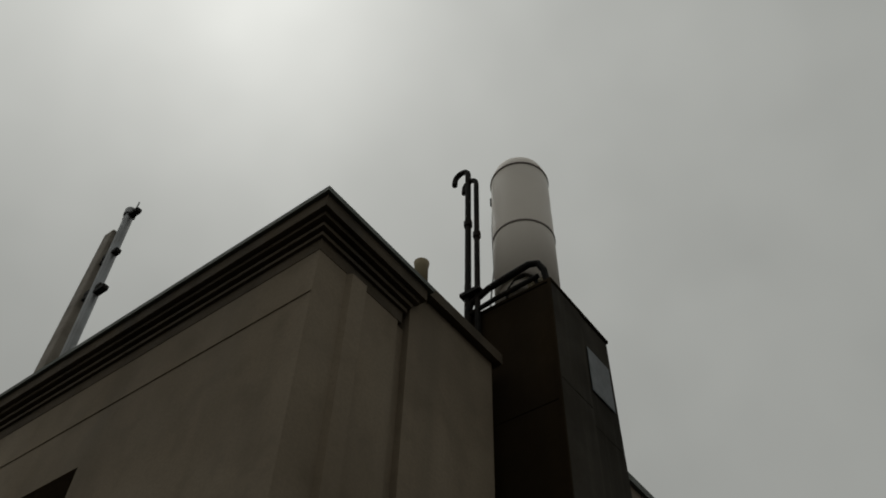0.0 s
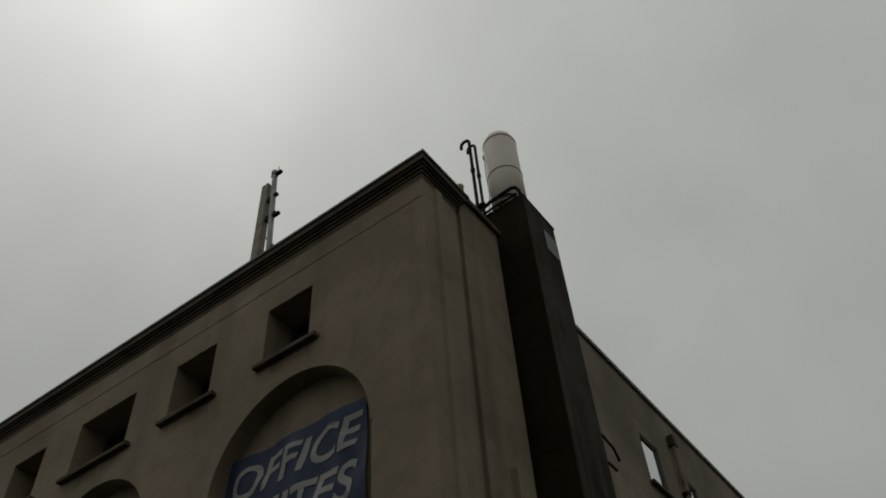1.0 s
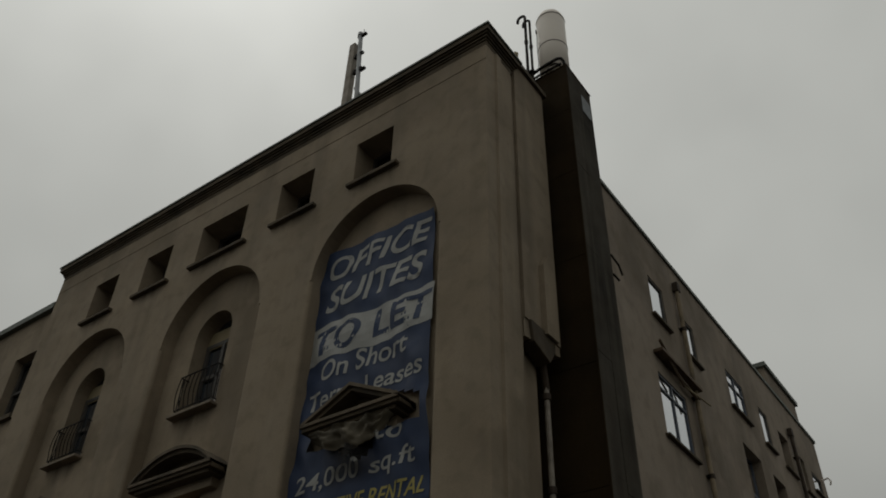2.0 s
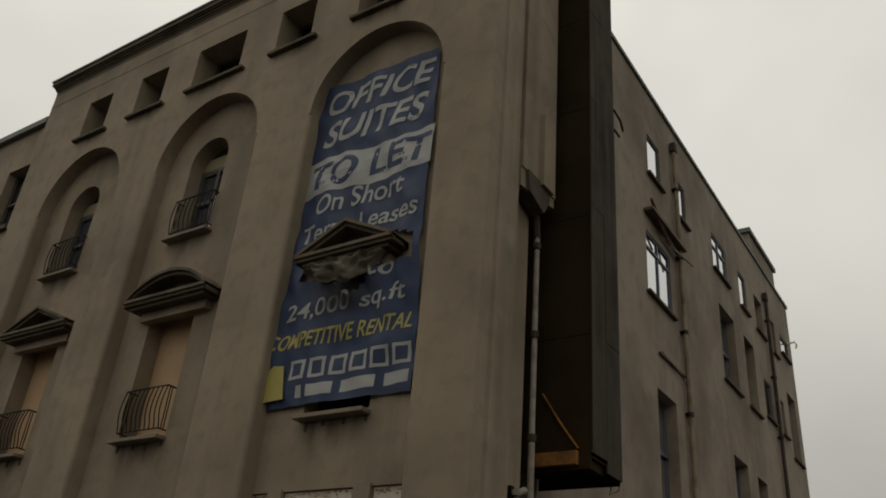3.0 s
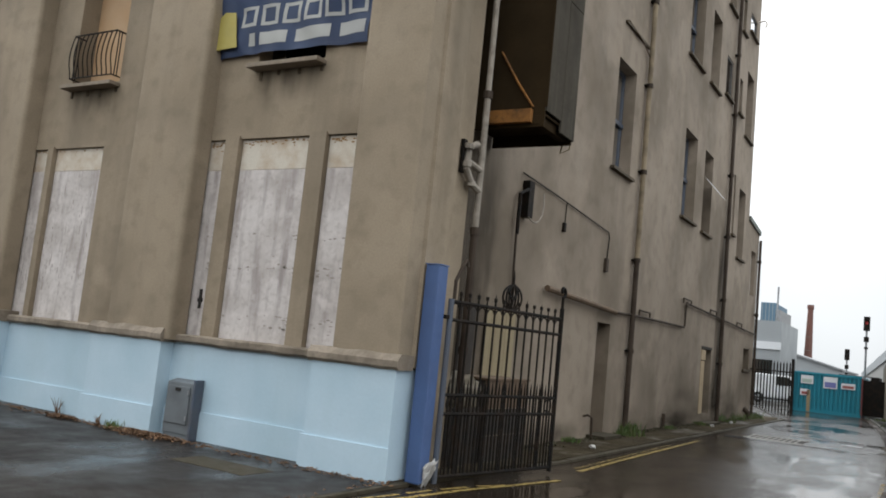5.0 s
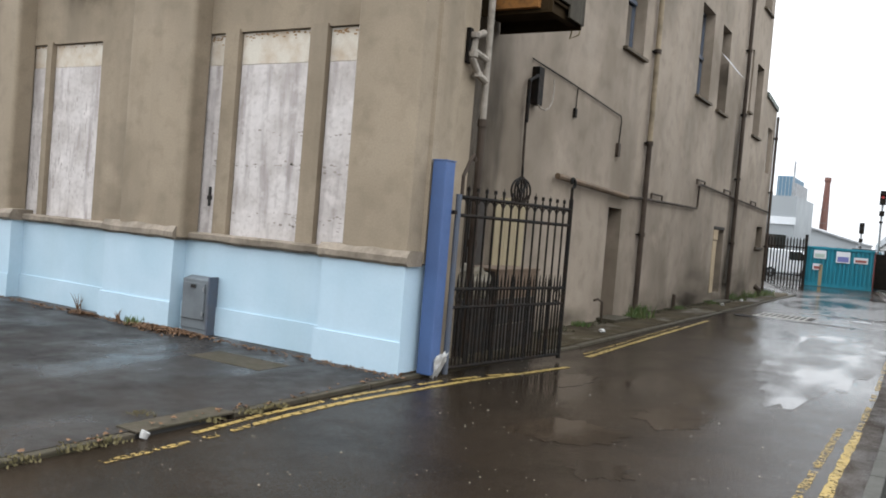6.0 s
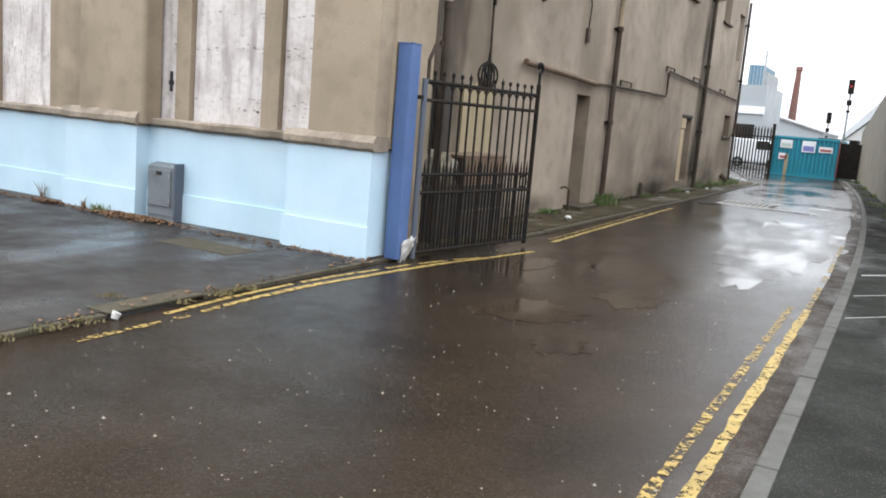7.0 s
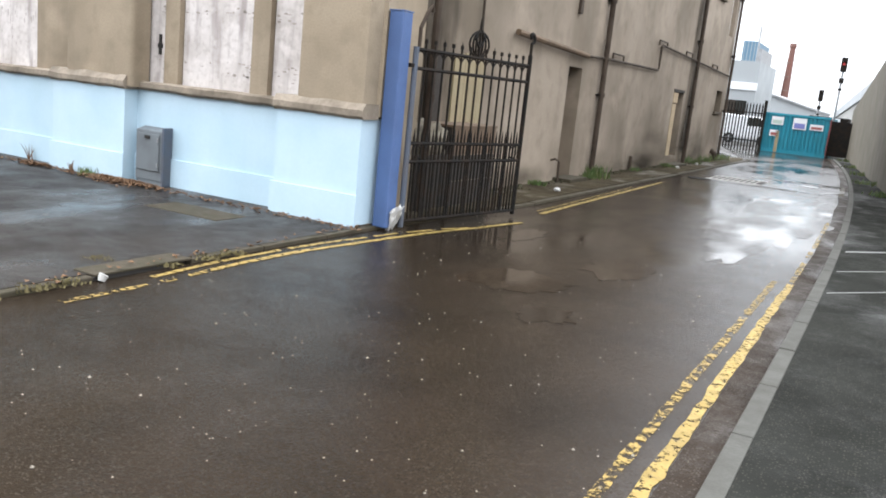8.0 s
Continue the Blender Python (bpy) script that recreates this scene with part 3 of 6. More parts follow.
for c, cuts in zip(BAYS, (((-1.29, -0.96), (-0.73, 0.39), (0.64, 1.25)), ((-1.29, -0.9), (-0.78, 0.36)), ((-1.29, -0.9), (-0.78, 0.36)))):
    for a, b in cuts:
        unit = thing("boarded_opening", "white painted boards with flaking streaks, nailed over a ground floor opening", "boarding", "ground floor boarding")
        joint = 3.27 if c == BAYS[0] else 3.33
        part("board", boxed(c + a + 0.008, c + b - 0.008, 0.31, 0.335, joint + 0.003, 3.65, 0.003), RUSTBOARD, unit, "rust-stained top strip")
        part("board", boxed(c + a + 0.012, c + b - 0.012, 0.308, 0.333, 1.12, joint - 0.001, 0.003), BOARD, unit)
        wide, near = b - a > 0.6, c == BAYS[0]
        flake = random.Random(int((c + a) * 100))
        bare, rusty = bmesh.new(), bmesh.new()
        for _ in range((46 if near else 70) if wide else 30):
            u = flake.uniform(a + 0.03, b - 0.03)
            if near:
                z = flake.choice((2.06, 2.08, 1.5, 1.38, 2.45)) + flake.gauss(0, 0.035)
                u = u if flake.random() < 0.4 else b - 0.03 - abs(flake.gauss(0, 0.16 if wide else 0.05))
                w, h = flake.uniform(0.012, 0.05), flake.uniform(0.004, 0.018)
            else:
                z = flake.choice((1.75, 1.95, 2.3, 2.85)) + flake.gauss(0, 0.16)
                w, h = flake.uniform(0.004, 0.011), flake.uniform(0.02, 0.11)
            chip(bare, min(max(c + u, c + a + 0.05), c + b - 0.05), 0.3062, z, min(w, 0.034), h, flake)
        for _ in range(26 if near else 8):
            chip(rusty, c + flake.uniform(a + 0.05, b - 0.05), 0.3082, 3.632 - abs(flake.gauss(0, 0.035 if near else 0.012)), flake.uniform(0.01, 0.035), flake.uniform(0.005, 0.016), flake)
        tagged(part("flaked_paint", bare, FLAKED, unit), "bare grey patches where the paint has flaked", kind="stuff")
        tagged(part("rust_flakes", rusty, RUSTFLAKE, unit), "rusty flakes under the head", kind="stuff")
        if c == BAYS[0] and a < -1:
            # raised block; the darkness of the hole is only its colour
            bm = bmesh.new()
            box(bm, c + a + 0.17, c + a + 0.21, 0.296, 0.309, 1.53, 1.77)
            box(bm, c + a + 0.15, c + a + 0.23, 0.298, 0.309, 1.61, 1.66)
            part("hole", bm, DARK, unit, "ragged hole in the board, painted as a dark block")

# cornice of stepped mouldings, capped
corn = bmesh.new()
for z0, z1, o in ((12.92, 13.02, 0.004), (13.02, 13.05, 0.025), (13.05, 13.07, 0.012), (13.07, 13.1, 0.05), (13.1, 13.12, 0.035), (13.12, 13.155, 0.08), (13.155, 13.26, 0.115)):
    box(corn, -11.7 - o, 0.0 + o, -o, 0.62, z0, z1)
    box(corn, -0.5, 0.0 + o, 0.62, 0.78 + o, z0, z1)
structure("cornice_trim", corn, SOOT, "dark stepped cornice moulding along the roof edge", "cornice")
cap = bmesh.new()
box(cap, -11.84, 0.14, -0.14, 0.7, 13.26, 13.3)
box(cap, -0.55, 0.14, 0.7, 0.94, 13.26, 13.3)
structure("coping_trim", cap, LEAD, "thin dark metal capping on the cornice", "coping")
bm = bmesh.new()
box(bm, -11.7, 0.003, -0.007, 0.0, 12.56, 12.59)
structure("string_trim", bm, STUCCO, "thin raised line in the render below the cornice", "moulding")

# corner pier and its return along the lane
corner = bmesh.new()
box(corner, -0.6, 0.0, DEEP, 0.75, 1.12, 10.9)
box(corner, -0.6, 0.0, 0.62, 0.75, 10.9, 12.92)
prism(corner, [(-0.02, 0.24), (0.035, 0.27), (0.035, 0.4), (0.0, 0.43), (-0.02, 0.43)], "z", 1.12, 12.92)
box(corner, -0.6, -0.03, 0.75, 0.84, 1.12, 12.92)
box(corner, -0.73, -0.2, 0.84, 1.45, -0.1, 7.9)
structure("wall_corner", corner, STUCCO, "brown rendered corner pier with stepped return", "wall")
brk = bmesh.new()
box(brk, -0.73, 0.02, 0.84, 1.8, 7.95, 13.3)
prism(brk, [(0.84, 7.95), (1.8, 7.95), (1.8, 7.8), (0.84, 7.65)], "x", -0.6, 0.0)
box(brk, 0.02, 0.1, 1.3, 1.62, 7.9, 9.1)
prism(brk, [(1.3, 9.1), (1.62, 9.1), (1.45, 9.35)], "x", 0.02, 0.1)
structure("wall_breast", brk, STUCCO, "projecting rendered breast carried on a dark sloped corbel", "wall")
bm = bmesh.new()
box(bm, -0.73, 0.08, 0.84, 1.86, 13.3, 13.4)
structure("breast_coping_trim", bm, SOOT, "dark coping on the rendered breast", "coping")

# the blue plinth
for a, b, y in ((-1.09, 0.0, 0.0), (-4.75, -3.44, 0.0), (-8.3, -6.87, 0.0), (-11.85, -10.45, 0.0), (-3.44, -1.09, 0.2), (-6.87, -4.75, 0.2), (-10.45, -8.3, 0.2), (-30, -11.85, 0.1)):
    base = bmesh.new()
    box(base, a, b, y, 0.5, -0.05, 1.09)
    box(base, a - (0.03 if y == 0 else 0), b + (0.02 if y == 0 else 0), y - 0.024, y, -0.05, 0.31)
    structure("plinth", base, BLUE, "pale blue painted plinth with a moulded foot", "plinth")
caps = bmesh.new()
for a, b, y in ((-1.12, 0.04, -0.05), (-4.78, -3.41, -0.05), (-8.33, -6.84, -0.05), (-11.88, -10.42, -0.05), (-3.41, -1.12, 0.13), (-6.84, -4.78, 0.13), (-10.42, -8.33, 0.13), (-30, -11.88, 0.05)):
    prism(caps, [(y + 0.03, 1.09), (y, 1.12), (y, 1.18), (y + 0.05, 1.25 if y < 0 else 1.2), (0.55 if b < 0 else 0.24, 1.25 if y < 0 else 1.2), (0.55 if b < 0 else 0.24, 1.09)], "x", a, b)
bmesh.ops.subdivide_edges(caps, edges=[e for e in caps.edges if abs((e.verts[0].co - e.verts[1].co).x) > 0.5], cuts=14)
for v in caps.verts:
    v.co.z += 0.013 * noise.noise(v.co * 6.0)
    v.co.y += 0.012 * noise.noise(v.co * 4.0 + Vector((7, 0, 0)))
structure("plinth_cap_trim", caps, LEDGE, "weathered grey-brown stone capping of the plinth", "coping")
bm = bmesh.new()
box(bm, -0.6, 0.0, 0.5, 0.84, 0.0, 1.12)
structure("plinth_return", bm, STUCCO, "bare rendered foot of the corner behind the gate post", "plinth")

# lower wing beside the main facade
wing = bmesh.new()
panel(wing, -30, -11.7, 1.12, 12.2, [(-12.75, -11.9, 9.6, 11.2), (-15.2, -14.0, 9.6, 11.2), (-13.2, -12.1, 4.9, 7.0)], lambda a, b, z, w: box(wing, a, b, 0.1, 0.6, z, w))
structure("wall_wing", wing, STUCCO, "brown rendered wall of the lower wing", "wall")
bm = bmesh.new()
box(bm, -30, -11.7, -0.02, 0.65, 12.2, 12.35)
structure("wing_coping_trim", bm, LEAD, "dark coping on the lower wing", "coping")

# side wall along the lane
XS = -0.73
SIDEWIN = (  # y0, y1, z0, z1, kind
    (7.85, 8.65, 12.3, 13.4, "pale"), (9.83, 10.42, 12.2, 13.3, "pale"), (7.53, 8.98, 9.22, 10.68, "double"), (7.8, 8.88, 5.08, 7.25, "sash"),
    (12.55, 13.8, 12.15, 13.24, "double"), (15.03, 15.75, 12.1, 13.24, "pale"), (16.7, 17.6, 12.05, 13.22, "dark"), (19.8, 20.85, 12.45, 13.1, "pale"),
    (12.72, 14.05, 9.12, 11.2, "sash"), (14.97, 15.98, 9.12, 11.18, "dark"), (16.82, 17.65, 9.4, 10.57, "pale"), (19.8, 20.88, 8.96, 11.1, "dark"),
    (12.9, 14.1, 5.08, 7.28, "sash"), (14.97, 15.92, 5.05, 7.25, "open"), (18.65, 19.1, 12.0, 13.15, "dark"), (18.72, 19.15, 9.4, 10.5, "dark"), (18.72, 18.98, 5.6, 7.45, "dark"), (19.6, 20.6, 5.02, 7.2, "dark"),
)
DOORS = ((7.7, 8.42, 0.0, 2.1), (15.9, 17.1, 0.25, 2.07))
sidew = bmesh.new()
holes = [w[:4] for w in SIDEWIN] + list(DOORS)
panel(sidew, 0.84, 21.4, -0.1, 14.68, holes, lambda a, b, z, w: box(sidew, XS - 0.38, XS, a, b, z, w))
structure("wall_side", sidew, STUCCO_SIDE, "tall stained rendered side wall with many window openings", "wall")
bm = bmesh.new()
box(bm, XS - 0.4, XS + 0.05, 2.9, 21.45, 14.68, 14.78)
structure("side_coping_trim", bm, LEAD, "thin dark capping along the side wall", "coping")
rear = bmesh.new()
panel(rear, 21.4, 23.4, -0.1, 6.5, [(21.7, 22.7, 1.6, 2.28), (22.1, 22.9, 4.1, 5.6)], lambda a, b, z, w: box(rear, XS - 0.38, XS, a, b, z, w))
structure("wall_rear_wing", rear, STUCCO_SIDE, "lower rendered wall at the end of the building", "wall")
bm = bmesh.new()
prism(bm, [(21.4, 6.5), (23.4, 6.3), (23.4, 6.45), (21.4, 6.65)], "x", -3, XS + 0.06)
box(bm, -10, XS - 0.39, 23.3, 23.4, -0.1, 6.3)
structure("rear_wing_roof", bm, LEAD, "sloping dark roof edge of the rear wing", "roof")
bm = bmesh.new()
box(bm, -11.7, XS - 0.4, 21.0, 21.4, -0.1, 14.68)
box(bm, -11.7, -11.3, 0.62, 21.0, -0.1, 13.0)
box(bm, -30, -29.6, 0.6, 21, -0.1, 12.3)
box(bm, -30, -11.7, 20.6, 21, -0.1, 12.3)
structure("wall_back", bm, STUCCO_SIDE, "plain rendered back walls of the building", "wall")
bm = bmesh.new()
box(bm, -11.3, XS - 0.4, 0.62, 21.0, 12.95, 13.2)
box(bm, -29.6, -11.7, 0.6, 20.6, 12.0, 12.15)
box(bm, XS - 0.4, -0.5, 0.7, 2.0, 13.05, 13.2)
structure("roof", bm, LEAD, "flat dark roof behind the parapets", "roof")
# unseen floors; the dark of the interior is put into their colour
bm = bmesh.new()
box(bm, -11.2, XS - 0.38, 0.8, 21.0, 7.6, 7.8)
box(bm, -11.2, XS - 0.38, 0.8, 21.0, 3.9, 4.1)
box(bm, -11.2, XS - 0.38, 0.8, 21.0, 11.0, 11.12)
structure("floor_slabs", bm, DARK, "unseen floors inside the empty building, painted near-black", "floor")
# stair tower on the roof
bm = bmesh.new()
box(bm, -5.5, XS - 0.1, 17.4, 20.5, 13.2, 15.75)
structure("roof_tower_wall", bm, STUCCO_SIDE, "small rendered tower standing on the roof", "wall")
bm = bmesh.new()
box(bm, -5.6, XS - 0.02, 17.3, 20.6, 15.75, 15.9)
structure("roof_tower_coping_trim", bm, LEAD, "dark capping of the roof tower", "coping")
# plain unseen wall added opposite; its height limits the light on the facade
bm = bmesh.new()
box(bm, -60, 60, -24, -23, -0.1, 6.0)
structure("wall_opposite", bm, PLAINBACK, "plain unseen wall added opposite to hold light off the facade", "wall")

# retaining wall of the ramp, and the pale parapet of the road behind it


def long_wall(name, points, thick, mat, label, category, foot=-0.1):
    """A wall along points of (x, y, height), thick metres deep towards +x."""
    bm = bmesh.new()
    rows = [[bm.verts.new(p) for p in ((x, y, foot if foot is not None else h - 0.7), (x, y, h), (x + thick, y, h), (x + thick, y, foot if foot is not None else h - 0.7))] for x, y, h in points]
    for r, s in zip(rows, rows[1:]):
        for k in range(4):
            bm.faces.new((r[k], r[(k + 1) % 4], s[(k + 1) % 4], s[k]))
    bm.faces.new(rows[0]), bm.faces.new(rows[-1])
    return structure(name, bm, mat, label, category)


RAMP = [(4.76 - 0.092 * (y - 16), y, 2.4 + 0.096 * (40 - y)) for y in (8, 12, 16, 20, 24, 28, 32, 36, 40)]
long_wall("wall_ramp", RAMP, 0.5, CONCRETE, "stained olive-brown concrete retaining wall of a ramp", "wall")
FLY = [(3.54 - 0.1006 * (y - 36) + 0.6, y, 4.76 - 0.0266 * (y - 36)) for y in (18, 24, 30, 36, 50, 65, 80, 100)]
long_wall("wall_flyover", [(x + 0.12, y, h - 0.45) for x, y, h in FLY], 0.5, COPING, "pale concrete side of the raised road", "wall")
long_wall("flyover_parapet_trim", FLY, 0.7, SHEDWHITE, "white parapet edge of the raised road", "parapet", None)


# ---- openings of the front ----
def frame_bars(parent, along, mat, u0, u1, z0, z1, d, bar=0.05, split=(), cross=()):
    """Frame, mullions and rails of a window, each bar a part; along 'x': in the front, 'y': in the side wall; d: its depth."""
    def put(a, b, z, w, name):
        bm = boxed(a, b, d, d + 0.05, z, w) if along == "x" else boxed(d - 0.05, d, a, b, z, w)
        part(name, bm, mat, parent)
    put(u0, u0 + bar, z0, z1, "stile"), put(u1 - bar, u1, z0, z1, "stile")
    put(u0 + bar, u1 - bar, z0, z0 + bar, "rail"), put(u0 + bar, u1 - bar, z1 - bar, z1, "rail")
    for s in split:
        put(s - bar / 2, s + bar / 2, z0 + bar, z1 - bar, "mullion")
    for c in cross:
        put(u0 + bar, u1 - bar, c - bar / 2, c + bar / 2, "rail")


for i, (a, b) in enumerate(TOPWIN):
    win = thing(f"window_{i + 1}", "small dark square window opening with a thin stone sill", "window", kind="structure")
    part("sill", boxed(a - 0.08, b + 0.18, -0.09, 0.1, 11.085, 11.15, 0.008), SOOT, win, "dark stained stone sill")
    part("pane", boxed(a, b, 0.5, 0.51, 11.16, 12.12), GLASSDARK, win)
    frame_bars(win, "x", FRAMEDARK, a, b, 11.16, 12.12, 0.44, 0.05, cross=(11.66,))
for i, (a, b, z0, z1) in enumerate(((-12.75, -11.9, 9.6, 11.2), (-15.2, -14.0, 9.6, 11.2), (-13.2, -12.1, 4.9, 7.0))):
    win = thing(f"window_{i + 20}", "old dark sash window in the lower wing", "window", kind="structure")
    part("sill", boxed(a - 0.1, b + 0.1, 0.0, 0.2, z0 - 0.1, z0, 0.008), SOOT, win)
    part("pane", boxed(a, b, 0.35, 0.36, z0, z1), GLASSDARK, win)
    frame_bars(win, "x", FRAMEDARK, a, b, z0, z1, 0.29, 0.06, cross=((z0 + z1) / 2,))


def railing(c, half, z0, z1, y, bars, bellied):
    rail = thing("balcony_railing", "small black wrought iron balcony railing on a window sill", "railing", "balcony railings")
    part("rail", tubed([(c - half, DEEP + 0.05, z1), (c - half, y, z1), (c + half, y, z1), (c + half, DEEP + 0.05, z1)], 0.013, 6), IRON, rail)
    part("rail", tubed([(c - half, DEEP + 0.05, z0 + 0.07), (c - half, y, z0 + 0.07), (c + half, y, z0 + 0.07), (c + half, DEEP + 0.05, z0 + 0.07)], 0.011, 6), IRON, rail)
    h = z1 - z0 - 0.07
    for k in range(bars):
        x = c - half + 2 * half * k / (bars - 1)
        pts = [(x + 0.02 * math.sin(t * 6.3), y - bellied * math.sin(math.pi * min(t * 1.15, 1)) * (1 - t * 0.5), z1 - h * t) for t in (0, 0.12, 0.25, 0.4, 0.55, 0.7, 0.85, 1)]
        part("bar", tubed(pts, 0.009, 5), IRON, rail)
    for s in (-1, 1):
        for k in (0.33, 0.66):
            part("bar", tubed([(c + s * half, y + k * (DEEP - y), z1), (c + s * half, y + k * (DEEP - y), z0 + 0.07)], 0.009, 5), IRON, rail)
    return rail


for i, (c, u) in enumerate(zip(LOWER, UPPER)):
    win = thing(f"window_{i + 6}", "tall first floor window opening closed with bare plywood", "window", kind="structure")
    if i:
        part("plywood_sheet", boxed(c - 0.53, c + 0.53, 0.56, 0.58, 4.62, 6.6), PLY, win, "warm brown plywood sheet")
    else:
        part("pane", boxed(c - 0.53, c + 0.53, 0.5, 0.51, 4.62, 6.6), GLASSDARK, win)
    part("sill", boxed(c - 0.56, c + 0.56, 0.09, 0.3, 4.51, 4.565, 0.01), STONE, win, "stained stone sill with dark drips")
    for k in range(4):
        x = c - 0.48 + 0.96 * k / 3 + random.uniform(-0.04, 0.04)
        part("drip", boxed(x - 0.02, x + 0.02, 0.255, 0.269, 4.5 - random.uniform(0.03, 0.14), 4.5), SOOT, win)
    if i:
        railing(c + 0.04, 0.46, 4.59, 5.3, 0.14, 10, 0.07)
        win = thing(f"window_{i + 9}", "round-headed upper window with a dark sash and a stone sill", "window", kind="structure")
        part("sill", boxed(u - 0.54, u + 0.54, 0.11, 0.3, 7.96, 8.01, 0.01), STONE, win)
        bm = bmesh.new()
        prism(bm, [(u - 0.46, 8.04), (u + 0.46, 8.04)] + [(u + 0.46 * math.cos(math.pi * k / 14), 9.54 + 0.46 * math.sin(math.pi * k / 14)) for k in range(15)], "y", 0.585, 0.6)
        part("pane", bm, GLASSBLUE, win)
        frame_bars(win, "x", FRAMEDARK, u - 0.46, u + 0.46, 8.04, 9.54, 0.53, 0.07, split=(u,), cross=(8.85,))
        part("board", boxed(u + 0.1, u + 0.44, 0.5, 0.52, 8.2, 8.9), BOARD, win, "pale board inside")
        part("fanlight_panel", boxed(u - 0.45, u + 0.45, 0.545, 0.56, 9.45, 9.8), PALETIMBER, win)
        railing(u + 0.03, 0.46, 8.02, 8.72, 0.16, 9, 0.05)


def pediment(c, half, round_top):
    ped = thing("pediment", ("segmental" if round_top else "triangular") + " stone pediment with sooty mouldings over a window", "pediment", "window pediments", "structure")
    y0, z, cc = -0.12, 6.72, c
    # base moulding in three steps
    for k, (a, o, h0, h1) in enumerate(((0.0, 0.0, 0.0, 0.05), (0.03, 0.035, -0.05, 0.0), (0.1, 0.09, -0.1, -0.05))):
        part("moulding", boxed(cc - half + a, cc + half - a, y0 + o, DEEP, z + h0, z + h1, 0.006), (WORNSTONE, SOOT, SOOT)[k], ped)
    part("frieze", boxed(cc - half + 0.2, cc + half - 0.2, y0 + 0.26, DEEP, z - 0.24, z - 0.1), STUCCO, ped)
    part("tympanum", boxed(cc - 0.6, cc + 0.6, y0 + 0.28, DEEP - 0.004, z + 0.05, z + 0.18), SOOT, ped)
    if round_top:
        rr = (half ** 2 + 0.4 ** 2) / (2 * 0.4)
        zc = z + 0.05 + 0.4 - rr
        top = [(cc + x, zc + math.sqrt(rr * rr - x * x)) for x in [half * (k / 10 - 1) for k in range(21)]]
        low = [(u, max(v - 0.1, z + 0.05)) for u, v in top]
    else:
        top = [(cc - half, z + 0.06), (cc, z + 0.46), (cc + half, z + 0.06)]
        low = [(u, max(v - 0.11, z + 0.05)) for u, v in top]
    for o, hgt, mat in ((0.0, 0.05, WORNSTONE), (0.05, 0.11, SOOT)):
        bm = bmesh.new()
        for (ua, va), (ub, vb) in zip(top, top[1:]):
            sh = 0.0 if o == 0 else 0.05
            prism(bm, [(ua, va - hgt), (ub, vb - hgt), (ub, vb - sh), (ua, va - sh)], "y", y0 + o, DEEP)
        part("raking_moulding", bm, mat, ped)
    bm = bmesh.new()
    for (ua, va), (ub, vb) in zip(top, top[1:]):
        prism(bm, [(ua, z + 0.05), (ub, z + 0.05), (ub, vb - 0.1), (ua, va - 0.1)], "y", 0.17, DEEP - 0.004)
    part("field", bm, SOOT, ped)
    return ped


pediment(-5.71, 0.95, True)
pediment(-9.19, 0.99, False)
pediment(-2.15, 0.84, False)

# ---- banner ----
BX0, BX1, BZ0, BZ1 = -3.5, -1.0, 4.71, 10.02


def drape(x, z):
    """How far the vinyl stands off the wall: folds, and the bulge where the pediment pushes through."""
    d = 0.06 * noise.noise(Vector((x * 1.3, z * 0.8, 0))) + 0.05 * noise.noise(Vector((x * 4 + z * 1.5, z * 2.5, 3)))
    d += 0.014 * math.sin(9 * x + 3.5 * z) + 0.02 * abs(noise.noise(Vector((x * 2.2 - z * 0.9, z * 1.1 + x, 9))))
    near = math.exp(-(((x + 2.1) / 0.95) ** 2 + ((z - 6.47) / 0.55) ** 2))
    d += 0.16 * near + 0.05 * near * math.sin(14 * x + 5 * z)
    return 0.235 - max(d + 0.02, -0.01)


banner = thing("banner", "large wrinkled blue vinyl letting banner torn round a pediment", "banner")
bm = bmesh.new()
nx, nz = 46, 96
grid = {}
for i in range(nx + 1):
    for j in range(nz + 1):
        u, w = i / nx, j / nz
        z = BZ0 + (BZ1 - BZ0) * w + 0.02 * math.sin(math.pi * u) * (1 - w)
        left = BX0 + 0.16 * w ** 3 - 0.04 * math.sin(5 * w)
        right = BX1 - 0.12 * w + 0.02 * math.sin(9 * w)
        x = left + (right - left) * u
        if z > SPRING:
            room = math.sqrt(max(HALF ** 2 - (z - SPRING) ** 2, 0.01)) - 0.02
            x = min(max(x, BAYS[0] - room - 0.03), BAYS[0] + room + 0.03)
        grid[i, j] = bm.verts.new((x, drape(x, z), z))
for i in range(nx):
    for j in range(nz):
        q = [grid[i, j], grid[i + 1, j], grid[i + 1, j + 1], grid[i, j + 1]]
        cx, cz = sum(v.co.x for v in q) / 4, sum(v.co.z for v in q) / 4
        if abs(cx + 2.1) < 0.95 and 6.5 < cz < 7.22 - 0.4 * abs(cx + 2.1):
            continue
        if 6.1 < cz < 6.6 and abs(cx + 2.13 + 0.06 * math.sin(11 * cz)) < 0.62 * ((cz - 6.05) / 0.55) ** 1.3:
            continue
        bm.faces.new(q)
part("vinyl_sheet", bm, BANNER, banner, smooth=True)
